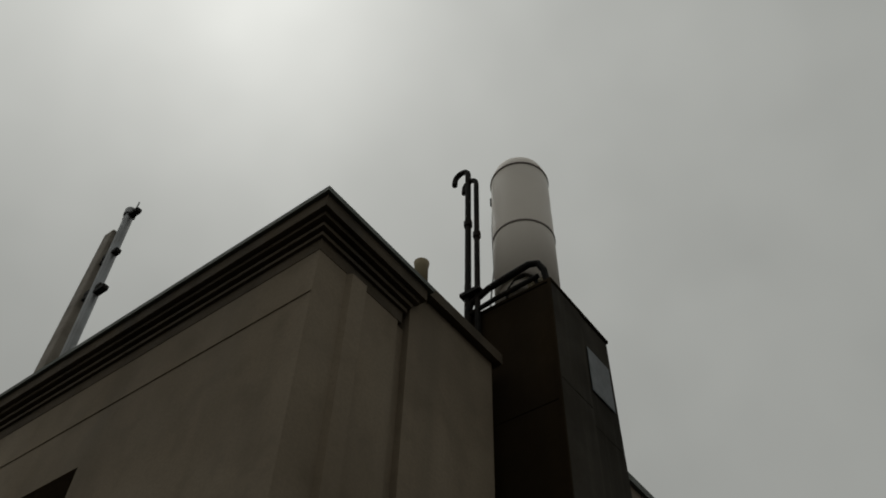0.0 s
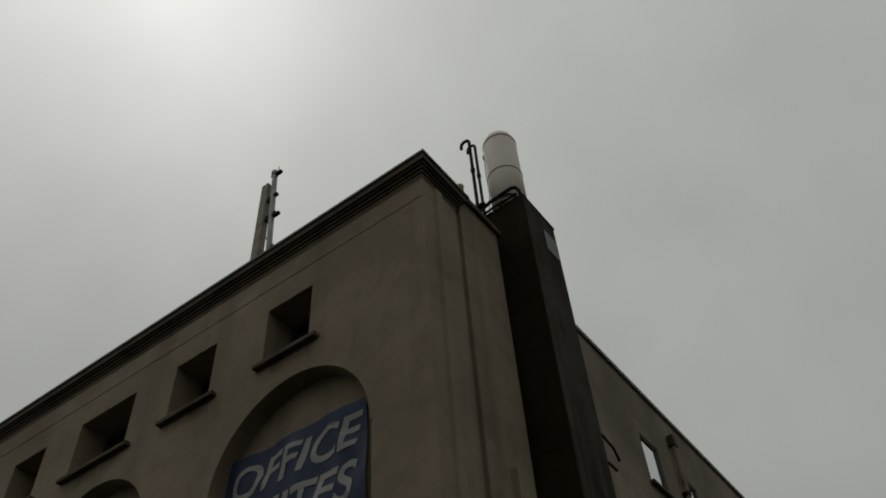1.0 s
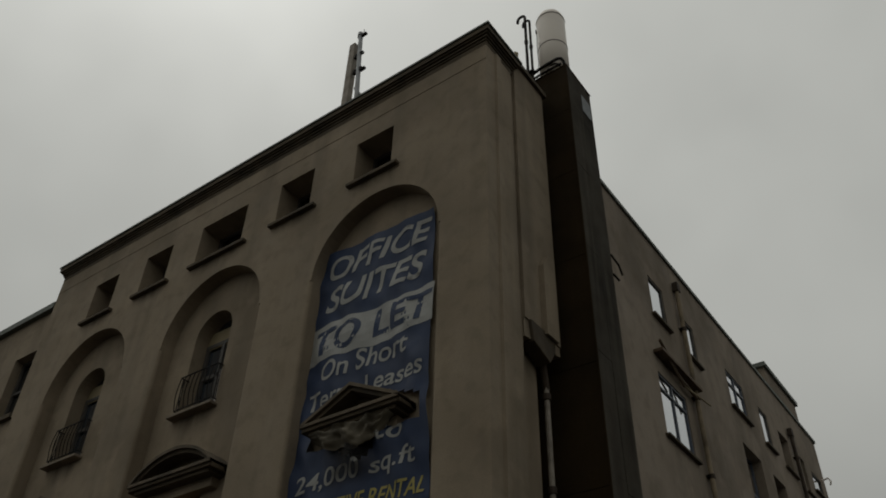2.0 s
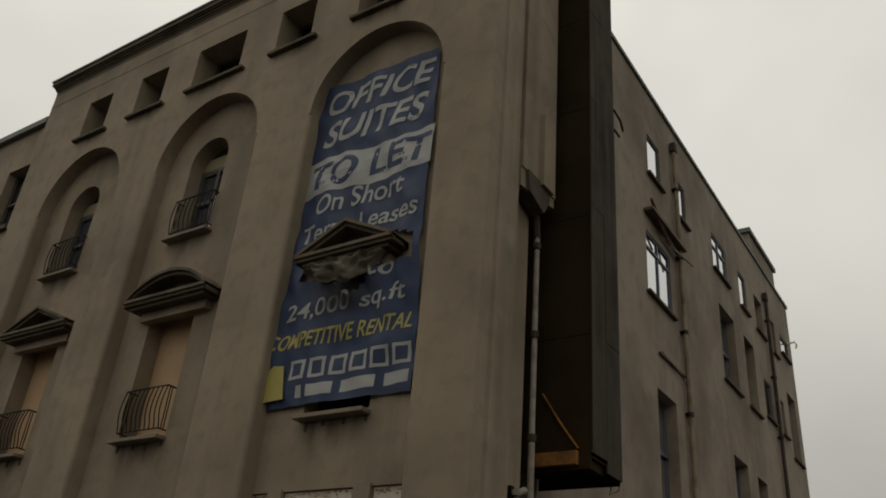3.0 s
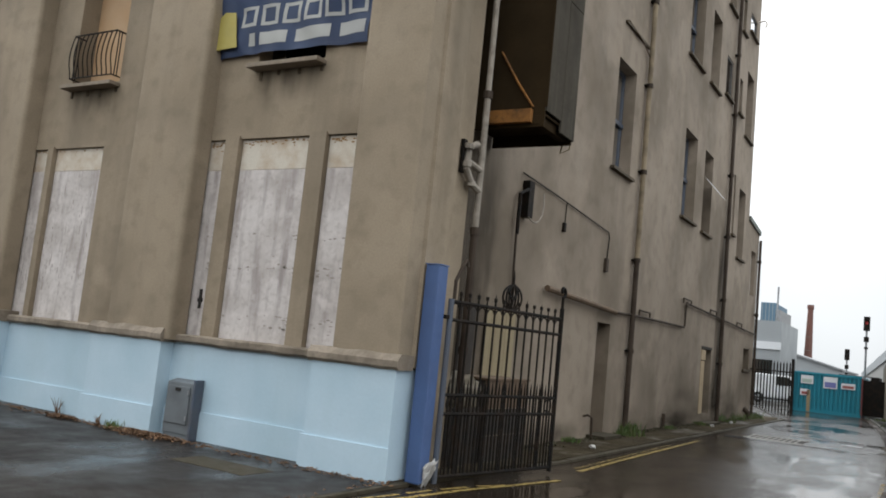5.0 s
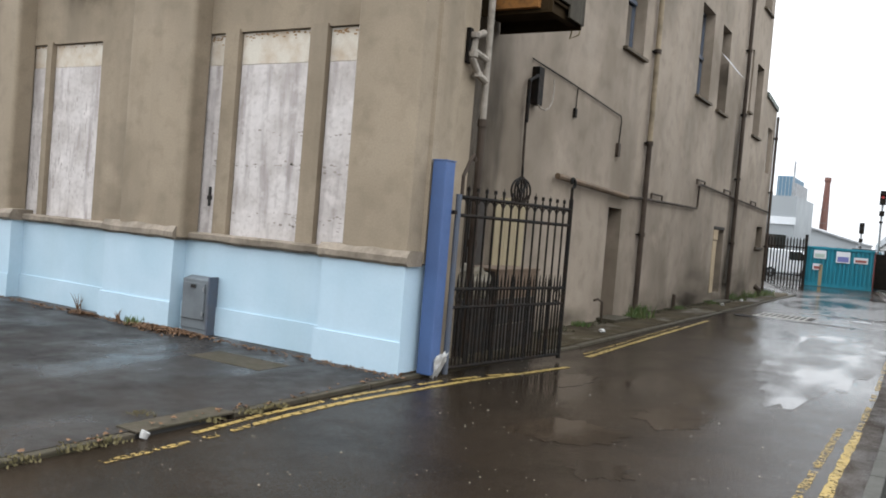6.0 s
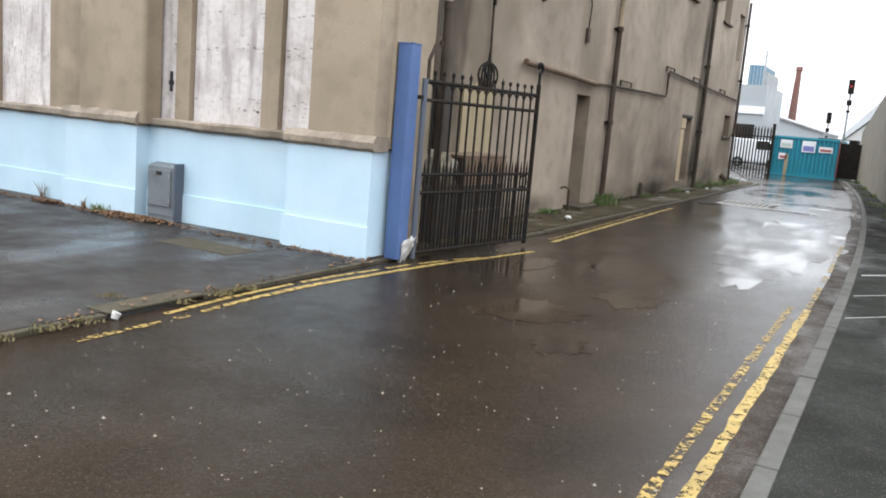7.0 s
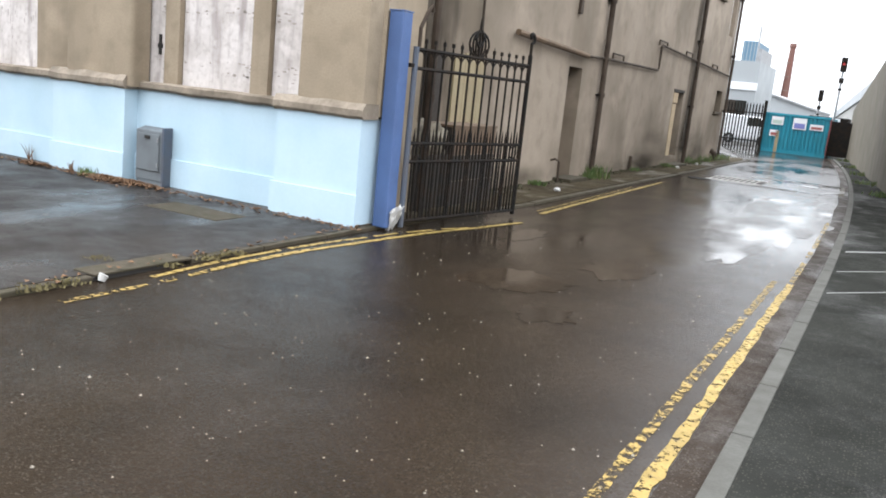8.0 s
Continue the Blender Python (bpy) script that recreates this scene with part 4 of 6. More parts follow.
# the torn flap that hangs below the pediment
bm = bmesh.new()
g2 = {}
for i in range(37):
    for j in range(13):
        u, w = i / 36, j / 12
        x = -2.85 + 1.35 * u
        drop = (0.07 + 0.26 * math.sin(math.pi * u) + 0.03 * math.sin(9 * u + 1)) * w
        y = -0.06 + 0.09 * noise.noise(Vector((u * 7, w * 4, 5))) + 0.05 * noise.noise(Vector((u * 19 + w * 6, w * 9, 2))) + 0.12 * w * w
        g2[i, j] = bm.verts.new((x, y, 6.62 + 0.02 * math.sin(20 * u) - drop))
for i in range(36):
    for j in range(12):
        bm.faces.new([g2[i, j], g2[i + 1, j], g2[i + 1, j + 1], g2[i, j + 1]])
part("torn_flap", bm, BACKING, banner, "pale dirty reverse of the torn vinyl", smooth=True)


def lettering(words, x0, x1, z0, z1, mat, lean=0.0, fat=0.0, arcing=0.0):
    """Words in the built-in font, fitted to a box on the banner and laid over its folds."""
    cu = bpy.data.curves.new("lettering", "FONT")
    cu.body, cu.size, cu.shear, cu.offset, cu.extrude = words, 1.0, lean, fat, 0.0
    ob = bpy.data.objects.new("lettering", cu)
    scene.collection.objects.link(ob)
    bpy.context.view_layer.update()
    me = bpy.data.meshes.new_from_object(ob.evaluated_get(bpy.context.evaluated_depsgraph_get()))
    bpy.data.objects.remove(ob)
    bm = bmesh.new()
    bm.from_mesh(me)
    bpy.data.meshes.remove(me)
    for _ in range(3):
        longest = [e for e in bm.edges if e.calc_length() > 0.2]
        if longest:
            bmesh.ops.subdivide_edges(bm, edges=longest, cuts=1)
            bmesh.ops.triangulate(bm, faces=bm.faces[:])
    xs, ys = [v.co.x for v in bm.verts], [v.co.y for v in bm.verts]
    a, b, c, d = min(xs), max(xs), min(ys), max(ys)
    for v in bm.verts:
        u, w = (v.co.x - a) / (b - a), (v.co.y - c) / (d - c)
        x, z = x0 + (x1 - x0) * u, z0 + (z1 - z0) * w + arcing * math.sin(math.pi * u)
        v.co = Vector((x, drape(x, z) - 0.008, z))
    # one mesh for each letter
    left = set(bm.verts)
    while left:
        seed = left.pop()
        island, todo = {seed}, [seed]
        while todo:
            for e in todo.pop().link_edges:
                for v in e.verts:
                    if v not in island:
                        island.add(v)
                        todo.append(v)
        left -= island
        one, to = bmesh.new(), {}
        done = set()
        for f in bm.faces:
            key = frozenset(f.verts)
            if f.verts[0] in island and key not in done:
                done.add(key)
                for v in f.verts:
                    if v not in to:
                        to[v] = one.verts.new(v.co)
                one.faces.new([to[v] for v in f.verts])
        part("letter", one, mat, banner)
    bm.free()


def strip(x0, x1, z0, z1, mat, name="printed_bar", lift=0.005, wave=0.0):
    bm = bmesh.new()
    n = max(2, int((x1 - x0) / 0.06))
    rows = [[bm.verts.new((x, drape(x, z) - lift, z)) for z in [z0 + (z1 - z0) * k / 6 + wave * math.sin(3.2 * (x - x0)) for k in range(7)]] for x in [x0 + (x1 - x0) * i / n for i in range(n + 1)]]
    for r, s in zip(rows, rows[1:]):
        for k in range(6):
            bm.faces.new((r[k], s[k], s[k + 1], r[k + 1]))
    return part(name, bm, mat, banner)


lettering("OFFICE", -3.17, -1.14, 9.440, 9.860, LETTER, 0.25, 0.02)
lettering("SUITES", -3.14, -1.22, 8.810, 9.280, LETTER, 0.25, 0.02)
strip(-3.45, -1.05, 7.930, 8.580, LETTER, wave=0.03)
lettering("TO LET", -3.24, -1.07, 8.040, 8.500, BANNER, 0.1, 0.025)
lettering("On Short", -3.03, -1.45, 7.580, 7.900, LETTER, 0.12, 0.012)
lettering("Term Leases", -3.24, -1.16, 7.160, 7.440, LETTER, 0.12, 0.012)
lettering("to", -1.78, -1.4, 6.300, 6.540, LETTER, 0.1, 0.012)
lettering("24,000 sq.ft", -3.22, -1.18, 5.860, 6.160, LETTER, 0.15, 0.012)
lettering("COMPETITIVE RENTAL", -3.44, -1.07, 5.520, 5.740, LETTERY, 0.3, 0.014)
strip(-2.8, -1.72, 5.76, 6.75, SCORCH, "soot_stain", 0.014)
# the agent's mark as a row of plain hollow squares, and its number as bars
for k in range(6):
    a = -3.0 + k * 0.335
    strip(a, a + 0.27, 5.08, 5.125, LETTER), strip(a, a + 0.27, 5.3, 5.345, LETTER)
    strip(a, a + 0.05, 5.125, 5.3, LETTER), strip(a + 0.22, a + 0.27, 5.125, 5.3, LETTER)
strip(-2.84, -2.74, 4.830, 4.990, LETTER)
strip(-2.66, -2.24, 4.830, 4.990, LETTER), strip(-2.12, -1.56, 4.830, 4.990, LETTER), strip(-1.44, -1.05, 4.830, 4.990, LETTER)
bm = bmesh.new()
pts = [(-3.46, 4.8), (-3.0, 4.82), (-3.08, 5.28), (-3.26, 5.3), (-3.42, 5.17)]
prism(bm, [(u, v) for u, v in pts], "y", 0.15, 0.16)
part("yellow_patch", bm, LETTERY, banner, "yellow square patch")

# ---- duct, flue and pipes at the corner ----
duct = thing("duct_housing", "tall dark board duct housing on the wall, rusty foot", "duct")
zc = [4.15, 5.9, 7.7, 9.6, 11.4, 12.9, 14.1]
for a, b in zip(zc, zc[1:]):
    # front and rear panels take the copy with the painted shade
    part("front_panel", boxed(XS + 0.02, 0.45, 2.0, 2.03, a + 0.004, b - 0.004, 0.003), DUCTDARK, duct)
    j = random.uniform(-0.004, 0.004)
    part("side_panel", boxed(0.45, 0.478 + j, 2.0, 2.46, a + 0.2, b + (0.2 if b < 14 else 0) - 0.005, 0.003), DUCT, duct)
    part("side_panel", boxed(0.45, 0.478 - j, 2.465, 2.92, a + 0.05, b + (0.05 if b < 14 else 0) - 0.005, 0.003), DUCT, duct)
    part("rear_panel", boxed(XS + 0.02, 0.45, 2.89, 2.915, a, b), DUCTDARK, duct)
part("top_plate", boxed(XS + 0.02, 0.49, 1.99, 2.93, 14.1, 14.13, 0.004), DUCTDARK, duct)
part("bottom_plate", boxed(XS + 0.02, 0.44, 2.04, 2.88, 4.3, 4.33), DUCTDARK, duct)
part("rusty_beam", boxed(-0.32, 0.3, 1.92, 1.995, 4.2, 4.37, 0.008), RUST, duct, "orange rusted steel beam")
part("dark_beam", boxed(0.3, 0.4, 1.995, 2.85, 4.18, 4.3, 0.008), DUCTDARK, duct)
part("rusty_brace", tubed([(-0.2, 1.975, 5.15), (0.05, 1.975, 4.75), (0.3, 1.975, 4.4)], 0.016, 6), RUST, duct)
part("corner_strip", boxed(0.455, 0.485, 1.985, 2.0, 4.4, 14.1), DUCTDARK, duct)
part("patch_plate", boxed(0.48, 0.487, 2.5, 2.85, 13.3, 13.75, 0.002), CABINET, duct, "pale metal patch plate")
part("loose_wire", tubed([(0.35, 2.9, 4.25), (0.3, 2.92, 4.05), (0.42, 2.93, 4.1), (0.45, 2.92, 4.3)], 0.012, 5), PALETIMBER, duct)
part("bracket_arm", tubed([(0.47, 2.94, 10.2), (0.52, 3.1, 10.05), (0.5, 3.25, 9.95)], 0.02, 6), IRON, duct)
part("bracket_arm", tubed([(0.47, 2.94, 9.8), (0.52, 3.05, 9.7)], 0.02, 6), IRON, duct)

flue = thing("flue", "white metal flue cylinder with thin dark bands standing on the duct", "flue")
FX, FY, FR = 0.09, 2.3, 0.29
body_pts = [(FX, FY, 14.13), (FX, FY, 15.2), (FX, FY, 16.0), (FX, FY, 16.08), (FX, FY, 16.17), (FX, FY, 16.21)]
part("shell", tubed(body_pts, [FR, FR, FR, FR * 0.97, FR * 0.88, FR * 0.75], 40), FLUE, flue, smooth=True)
for z in (15.1, 16.01):
    part("band", tubed([(FX, FY, z), (FX, FY, z + 0.018)], FR + 0.008, 40), BAND, flue, "thin dark band")
part("cable", tubed([(FX - FR - 0.02, FY - 0.03, 16.0), (FX - FR - 0.025, FY - 0.05, 15.5), (FX - FR - 0.02, FY - 0.05, 14.9), (FX - FR - 0.05, FY - 0.1, 14.3)], 0.008, 5), GALV, flue)
part("clip", boxed(FX - FR - 0.03, FX - FR + 0.02, FY - 0.07, FY - 0.02, 15.86, 15.98, 0.004), IRON, flue)

for x, top, back, r in ((-0.31, 16.26, 0.17, 0.03), (-0.21, 16.03, 0.15, 0.026)):
    vent = thing("vent_pipe", "dark iron vent pipe with a hooked top rising above the roof", "pipe", "roof vent pipes")
    pts = [(x, 1.96, 13.3), (x, 1.96, top - 0.1)] + [(x - back / 2 + back / 2 * math.cos(a), 1.96, top - 0.1 + 0.09 * math.sin(a)) for a in [math.pi * k / 8 for k in range(1, 8)]] + [(x - back, 1.96, top - 0.12), (x - back, 1.96, top - 0.16)]
    part("pipe", tubed(pts, r, 8), IRON, vent)
    part("socket", tubed([(x, 1.96, top - 0.95), (x, 1.96, top - 0.88)], r + 0.012, 8), IRON, vent)
    part("clip", boxed(x - 0.05, x + 0.05, 1.9, 2.01, 14.32, 14.36), IRON, vent)
rl = thing("roof_rail", "bent dark tubular guard rail on top of the duct", "rail")
part("top_tube", tubed([(-0.3, 1.96, 14.16), (-0.28, 1.96, 14.24), (-0.1, 1.97, 14.33), (0.1, 1.98, 14.37), (0.3, 1.99, 14.4), (0.38, 2.0, 14.37), (0.42, 2.02, 14.28), (0.43, 2.04, 14.14)], 0.03, 8), IRON, rl)
part("lower_tube", tubed([(-0.3, 1.96, 14.12), (0.0, 1.97, 14.17), (0.38, 2.0, 14.22)], 0.022, 8), IRON, rl)
part("loop", tubed([(0.05, 2.02, 14.13), (0.07, 2.02, 14.26), (0.14, 2.02, 14.33), (0.24, 2.02, 14.34), (0.32, 2.02, 14.26), (0.35, 2.02, 14.14)], 0.016, 8), IRON, rl)
part("post", tubed([(-0.32, 1.96, 13.4), (-0.32, 1.96, 14.5)], 0.025, 8), GALV, rl)
grille = thing("ribbed_vent", "small pale ribbed vent on top of the duct", "vent")
for k in range(11):
    x = 0.06 + 0.03 * k
    part("rib", boxed(x, x + 0.018, 2.05, 2.12, 14.13, 14.25), PALETIMBER, grille)

pot = thing("chimney_pot", "short buff clay pot at the end of the cornice", "chimney pot")
part("body", tubed([(0.0, 0.95, 13.35), (0.0, 0.95, 13.6), (0.0, 0.95, 13.66)], [0.055, 0.05, 0.058], 14), PALETIMBER, pot, smooth=True)

# antenna mast behind the parapet
mast = thing("antenna_mast", "grey antenna mast with a tall pale panel on the roof", "antenna")
MX, MY = -2.98, 0.02
part("pole", tubed([(MX + 0.1, MY, 13.2), (MX - 0.04, MY, 15.5)], 0.045, 10), GALV, mast)
part("cap", tubed([(MX - 0.04, MY, 15.48), (MX - 0.045, MY, 15.56)], 0.06, 10), GALV, mast)
part("panel", boxed(MX - 0.27, MX - 0.12, MY - 0.05, MY + 0.08, 13.28, 15.3, 0.02), PIPEWHITE, mast, "pale tapered antenna panel")
for z, w in ((15.44, 0.12), (14.85, 0.1), (14.3, 0.2), (14.36, 0.12)):
    part("clamp", boxed(MX - 0.1, MX + w, MY - 0.03, MY + 0.03, z, z + 0.05, 0.006), IRON, mast)
part("spike", tubed([(MX + 0.04, MY, 15.48), (MX + 0.04, MY, 15.64)], 0.008, 5), GALV, mast)
part("strut", tubed([(MX, MY, 13.85), (MX + 0.3, MY + 0.05, 13.3)], 0.028, 6), GALV, mast)
part("clamp", boxed(MX - 0.14, MX, MY - 0.02, MY + 0.02, 14.8, 14.85), IRON, mast)

# rainwater head under the breast
head = thing("rainwater_hopper", "dark sooty rainwater hopper under the rendered breast", "hopper")
bm = bmesh.new()
prism(bm, [(0.95, 7.96), (1.6, 7.96), (1.58, 7.74), (1.42, 7.5), (1.0, 7.64)], "x", -0.16, 0.05)
part("body", bevelled(bm, 0.015), SOOT, head)
part("outlet", tubed([(-0.1, 1.46, 7.58), (-0.11, 1.52, 7.38), (-0.12, 1.56, 7.2)], 0.05, 8), PIPE, head)

# downpipe in the corner
dp = thing("downpipe", "flaking white and rust-brown iron downpipe in the building corner", "pipe")
DX, DY = -0.12, 1.56
part("upper_pipe", tubed([(-0.1, 1.5, 7.5), (-0.11, 1.54, 7.3), (DX, DY, 7.05), (DX, DY, 4.4)], 0.038, 10), PIPEWHITE, dp)
part("middle_pipe", tubed([(DX, DY, 4.4), (DX, DY, 2.72)], 0.042, 10), PIPEWHITE, dp, "flaking white length")
part("lower_pipe", tubed([(DX, DY, 2.72), (DX, DY, -0.02)], 0.047, 10), PIPE, dp)
for z in (7.05, 5.75, 4.4, 2.72, 1.3):
    part("collar", tubed([(DX, DY, z), (DX, DY, z + 0.09)], 0.06, 10), PIPE, dp)
part("branch", tubed([(DX - 0.02, DY - 0.1, 3.8), (-0.14, DY - 0.3, 3.72), (-0.13, DY - 0.34, 3.45), (-0.12, DY - 0.2, 3.3), (DX, DY, 3.25)], 0.045, 8), PIPEWHITE, dp)
part("branch", tubed([(-0.14, DY - 0.3, 3.55), (DX, DY, 3.5)], 0.04, 8), PIPEWHITE, dp)
part("bracket", boxed(-0.2, -0.15, DY - 0.4, DY - 0.32, 3.4, 3.8, 0.01), IRON, dp)
for y, z in ((DY - 0.33, 3.72), (DY - 0.34, 3.5), (DY - 0.2, 3.3)):
    part("collar", tubed([(-0.13, y, z - 0.03), (-0.13, y, z + 0.03)], 0.062, 8), PIPEWHITE, dp)

# ---- side wall: windows, doors, pipes ----
for i, (a, b, z0, z1, kind) in enumerate(SIDEWIN):
    state = {"pale": "small casement window reflecting the white sky", "double": "two-light casement window with blue-grey frames", "sash": "tall narrow sash window with a blue-grey frame in a deep reveal",
             "dark": "tall dark window in a deep reveal", "open": "tall dark window with one white casement hanging open"}[kind]
    win = thing(f"window_{i + 30}", state, "window", kind="structure")
    d = XS - 0.02 if kind in ("pale", "double") else XS - 0.24
    part("pane", boxed(d - 0.04, d - 0.03, a, b, z0, z1), GLASS if kind in ("pale", "double", "sash") else GLASSDARK, win)
    mat = {"pale": FRAMEDARK, "double": FRAMEBLUE, "sash": FRAMEBLUE}.get(kind, FRAMEDARK)
    mid = (a + b) / 2
    frame_bars(win, "y", mat, a, b, z0, z1, d, 0.05, split=(mid,) if kind == "double" else (), cross=((z0 + z1) / 2,) if kind in ("sash", "dark", "open") else ((z1 - 0.35,) if kind == "double" else ()))
    part("sill", boxed(XS - 0.15, XS + 0.09, a - 0.1, b + 0.1, z0 - 0.06, z0, 0.006), SOOT, win)
    if kind == "sash":
        part("cross_bar", boxed(d - 0.0, d + 0.03, a, b, (z0 + z1) / 2 - 0.05, (z0 + z1) / 2 + 0.03), FRAMEBLUE, win)
    if kind == "open":
        bm = bmesh.new()
        v = [bm.verts.new(p) for p in ((XS - 0.02, a + 0.1, z0 + 1.5), (XS - 0.02, b - 0.1, z0 + 1.5), (XS + 0.45, b - 0.1, z0 + 0.95), (XS + 0.45, a + 0.1, z0 + 0.95))]
        bm.faces.new(v)
        bmesh.ops.solidify(bm, geom=bm.faces[:], thickness=0.03)
        part("open_casement", bm, FRAMEWHITE, win, "white casement hanging open")
for i, (a, b, z0, z1) in enumerate(DOORS):
    dr = thing(f"door_{i + 1}", ("deep dark doorway with a boarded door" if i == 0 else "narrow doorway with a pale timber board"), "door", kind="structure")
    part("leaf", boxed(XS - 0.33, XS - 0.29, a, b, z0, z1), TIMBER if i == 0 else STUCCO_SIDE, dr)
    part("step", boxed(XS - 0.1, XS + 0.35, a - 0.15, b + 0.1, -0.03, 0.05, 0.01), OLDKERB, dr)
    if i:
        part("pale_post", boxed(XS - 0.04, XS + 0.012, a + 0.01, a + 0.4, z0 + 0.01, z1 - 0.4), TANBOARD, dr)
        part("transom", boxed(XS - 0.04, XS + 0.012, a + 0.01, a + 0.5, z1 - 0.37, z1 - 0.1), TANBOARD, dr)
        part("head", boxed(XS - 0.14, XS + 0.015, a + 0.005, b - 0.005, z1 - 0.08, z1 - 0.004, 0.006), DARKTIMBER, dr, "dark timber head")
    else:
        # strip before the leaf that makes the door darker towards its top
        part("head", boxed(XS - 0.28, XS - 0.24, a + 0.005, b - 0.005, z1 - 0.16, z1 - 0.004), DARKTIMBER, dr, "dark strip across the top of the door")
win = thing("window_60", "small dark window near the ground at the end of the building", "window", kind="structure")
part("pane", boxed(XS - 0.2, XS - 0.19, 21.7, 22.7, 1.6, 2.28), GLASSDARK, win)
part("sill", boxed(XS - 0.1, XS + 0.06, 21.6, 22.8, 1.52, 1.6), SOOT, win)
win = thing("window_61", "small upper window in the rear wing", "window", kind="structure")
part("pane", boxed(XS - 0.2, XS - 0.19, 22.1, 22.9, 4.1, 5.6), GLASS, win)
frame_bars(win, "y", FRAMEWHITE, 22.1, 22.9, 4.1, 5.6, XS - 0.14, 0.06, cross=(4.8,))

for y, top, r, mat in ((9.48, 13.9, 0.055, PIPE), (17.85, 13.5, 0.055, PIPE), (23.2, 6.1, 0.045, PIPE)):
    p = thing("downpipe", "long rust-brown iron downpipe fixed to the side wall", "pipe", "side wall pipes")
    joint = 3.5 if top > 10 else 2.0
    part("lower_pipe", tubed([(XS + 0.09, y, -0.02), (XS + 0.09, y, joint)], r, 10), mat, p)
    part("upper_pipe", tubed([(XS + 0.09, y, joint), (XS + 0.09, y, top)], r, 10), TANPIPE if top > 13.6 else mat, p, "faded tan upper length" if top > 13.6 else "")
    z = 1.6
    while z < top:
        part("collar", tubed([(XS + 0.09, y, z), (XS + 0.09, y, z + 0.09)], r + 0.018, 10), PIPE, p)
        part("clip", boxed(XS, XS + 0.1, y - 0.1, y + 0.1, z + 0.03, z + 0.06), IRON, p)
        z += 1.85
    if top > 10:
        part("head", boxed(XS + 0.02, XS + 0.16, y - 0.09, y + 0.09, top - 0.05, top + 0.2, 0.012), PIPE, p)
pp = thing("wall_conduit", "thin grey pipe run along the side wall with short bends", "pipe")
XP = XS + 0.06
part("thick_run", tubed([(XP + 0.03, 5.05, 2.44), (XP + 0.03, 8.4, 2.34)], 0.05, 8), TIMBER, pp, "thicker rusted first length")
part("thin_run", tubed([(XP, 8.4, 2.34), (XP, 9.5, 2.38), (XP, 13.7, 2.42), (XP, 13.75, 2.5), (XP, 13.75, 2.97), (XP, 13.85, 3.03), (XP, 22.3, 2.84), (XP, 23.2, 2.82)], 0.026, 8), PIPE, pp)
for y, z in ((10.0, 2.4), (13.5, 3.0), (16.4, 2.97), (20.1, 2.89)):
    part("bend", tubed([(XP, y, z), (XP, y, z + 0.12), (XP, y + 0.75, z + 0.12), (XP, y + 0.75, z)], 0.02, 6), PIPE, pp)
hood = thing("broken_hood", "broken dark timber hood hanging over a side window", "hood")
part("shelf", boxed(XS, XS + 0.22, 7.45, 9.6, 11.08, 11.16, 0.01), TIMBER, hood)
part("loose_plank", tubed([(XS + 0.2, 7.4, 11.3), (XS + 0.12, 8.5, 10.95), (XS + 0.1, 9.55, 10.85)], 0.035, 5), TIMBER, hood)
part("loose_plank", tubed([(XS + 0.15, 7.9, 11.1), (XS + 0.15, 8.6, 10.75)], 0.025, 5), TIMBER, hood)
part("tie_bar", tubed([(XS + 0.05, 8.6, 10.9), (XS + 0.3, 9.7, 10.75)], 0.02, 5), PALETIMBER, hood)
crack = thing("rendered_ledge", "crumbled rust-stained ledge remaining on the rendered wall", "ledge")
part("ledge", boxed(XS, XS + 0.05, 7.95, 9.5, 8.0, 8.05, 0.01), SOOT, crack)
part("stub", tubed([(XS + 0.02, 8.1, 8.1), (XS + 0.08, 8.9, 7.95), (XS + 0.06, 9.5, 7.8)], 0.014, 5), TIMBER, crack)
sp = thing("roof_spout", "small curved white spout at the far roof corner", "spout")
part("spout", tubed([(XS, 21.0, 13.2), (XS + 0.22, 21.0, 13.24), (XS + 0.28, 21.0, 13.12), (XS + 0.24, 21.0, 13.0)], 0.03, 6), FLUE, sp)
brk2 = thing("cable_bracket", "dark cable terminal with a white cable on the side wall", "bracket")
part("box", boxed(XS, XS + 0.12, 4.02, 4.2, 3.4, 3.95, 0.01), IRON, brk2)
part("arm", tubed([(XS + 0.08, 3.8, 3.1), (XS + 0.08, 3.8, 3.7), (XS + 0.1, 4.1, 3.85)], 0.03, 6), IRON, brk2)
part("stem", tubed([(XS + 0.06, 3.82, 3.1), (XS + 0.05, 3.86, 2.6), (XS + 0.05, 3.9, 2.0)], 0.02, 6), PIPE, brk2)
part("white_cable", tubed([(XS + 0.1, 4.05, 3.42), (XS + 0.12, 4.15, 3.36), (XS + 0.13, 4.28, 3.35), (XS + 0.13, 4.42, 3.4), (XS + 0.12, 4.55, 3.52), (XS + 0.09, 4.64, 3.68), (XS + 0.05, 4.7, 3.88)], 0.011, 6), PIPEWHITE, brk2)
cb = thing("wall_cable", "thin sagging cable stapled along the side wall", "cable")
part("run", tubed([(XS + 0.03, 3.95, 4.05), (XS + 0.03, 5.2, 3.98), (XS + 0.03, 6.4, 3.9), (XS + 0.03, 7.85, 3.8), (XS + 0.03, 7.9, 3.7), (XS + 0.03, 7.85, 3.3)], 0.012, 5), IRON, cb)
part("drop", tubed([(XS + 0.03, 5.7, 3.93), (XS + 0.03, 5.68, 3.55)], 0.01, 5), IRON, cb)
part("weight", boxed(XS, XS + 0.06, 7.78, 7.9, 3.05, 3.3, 0.01), PIPE, cb)
part("weight", boxed(XS, XS + 0.05, 5.64, 5.72, 3.45, 3.6, 0.01), IRON, cb)


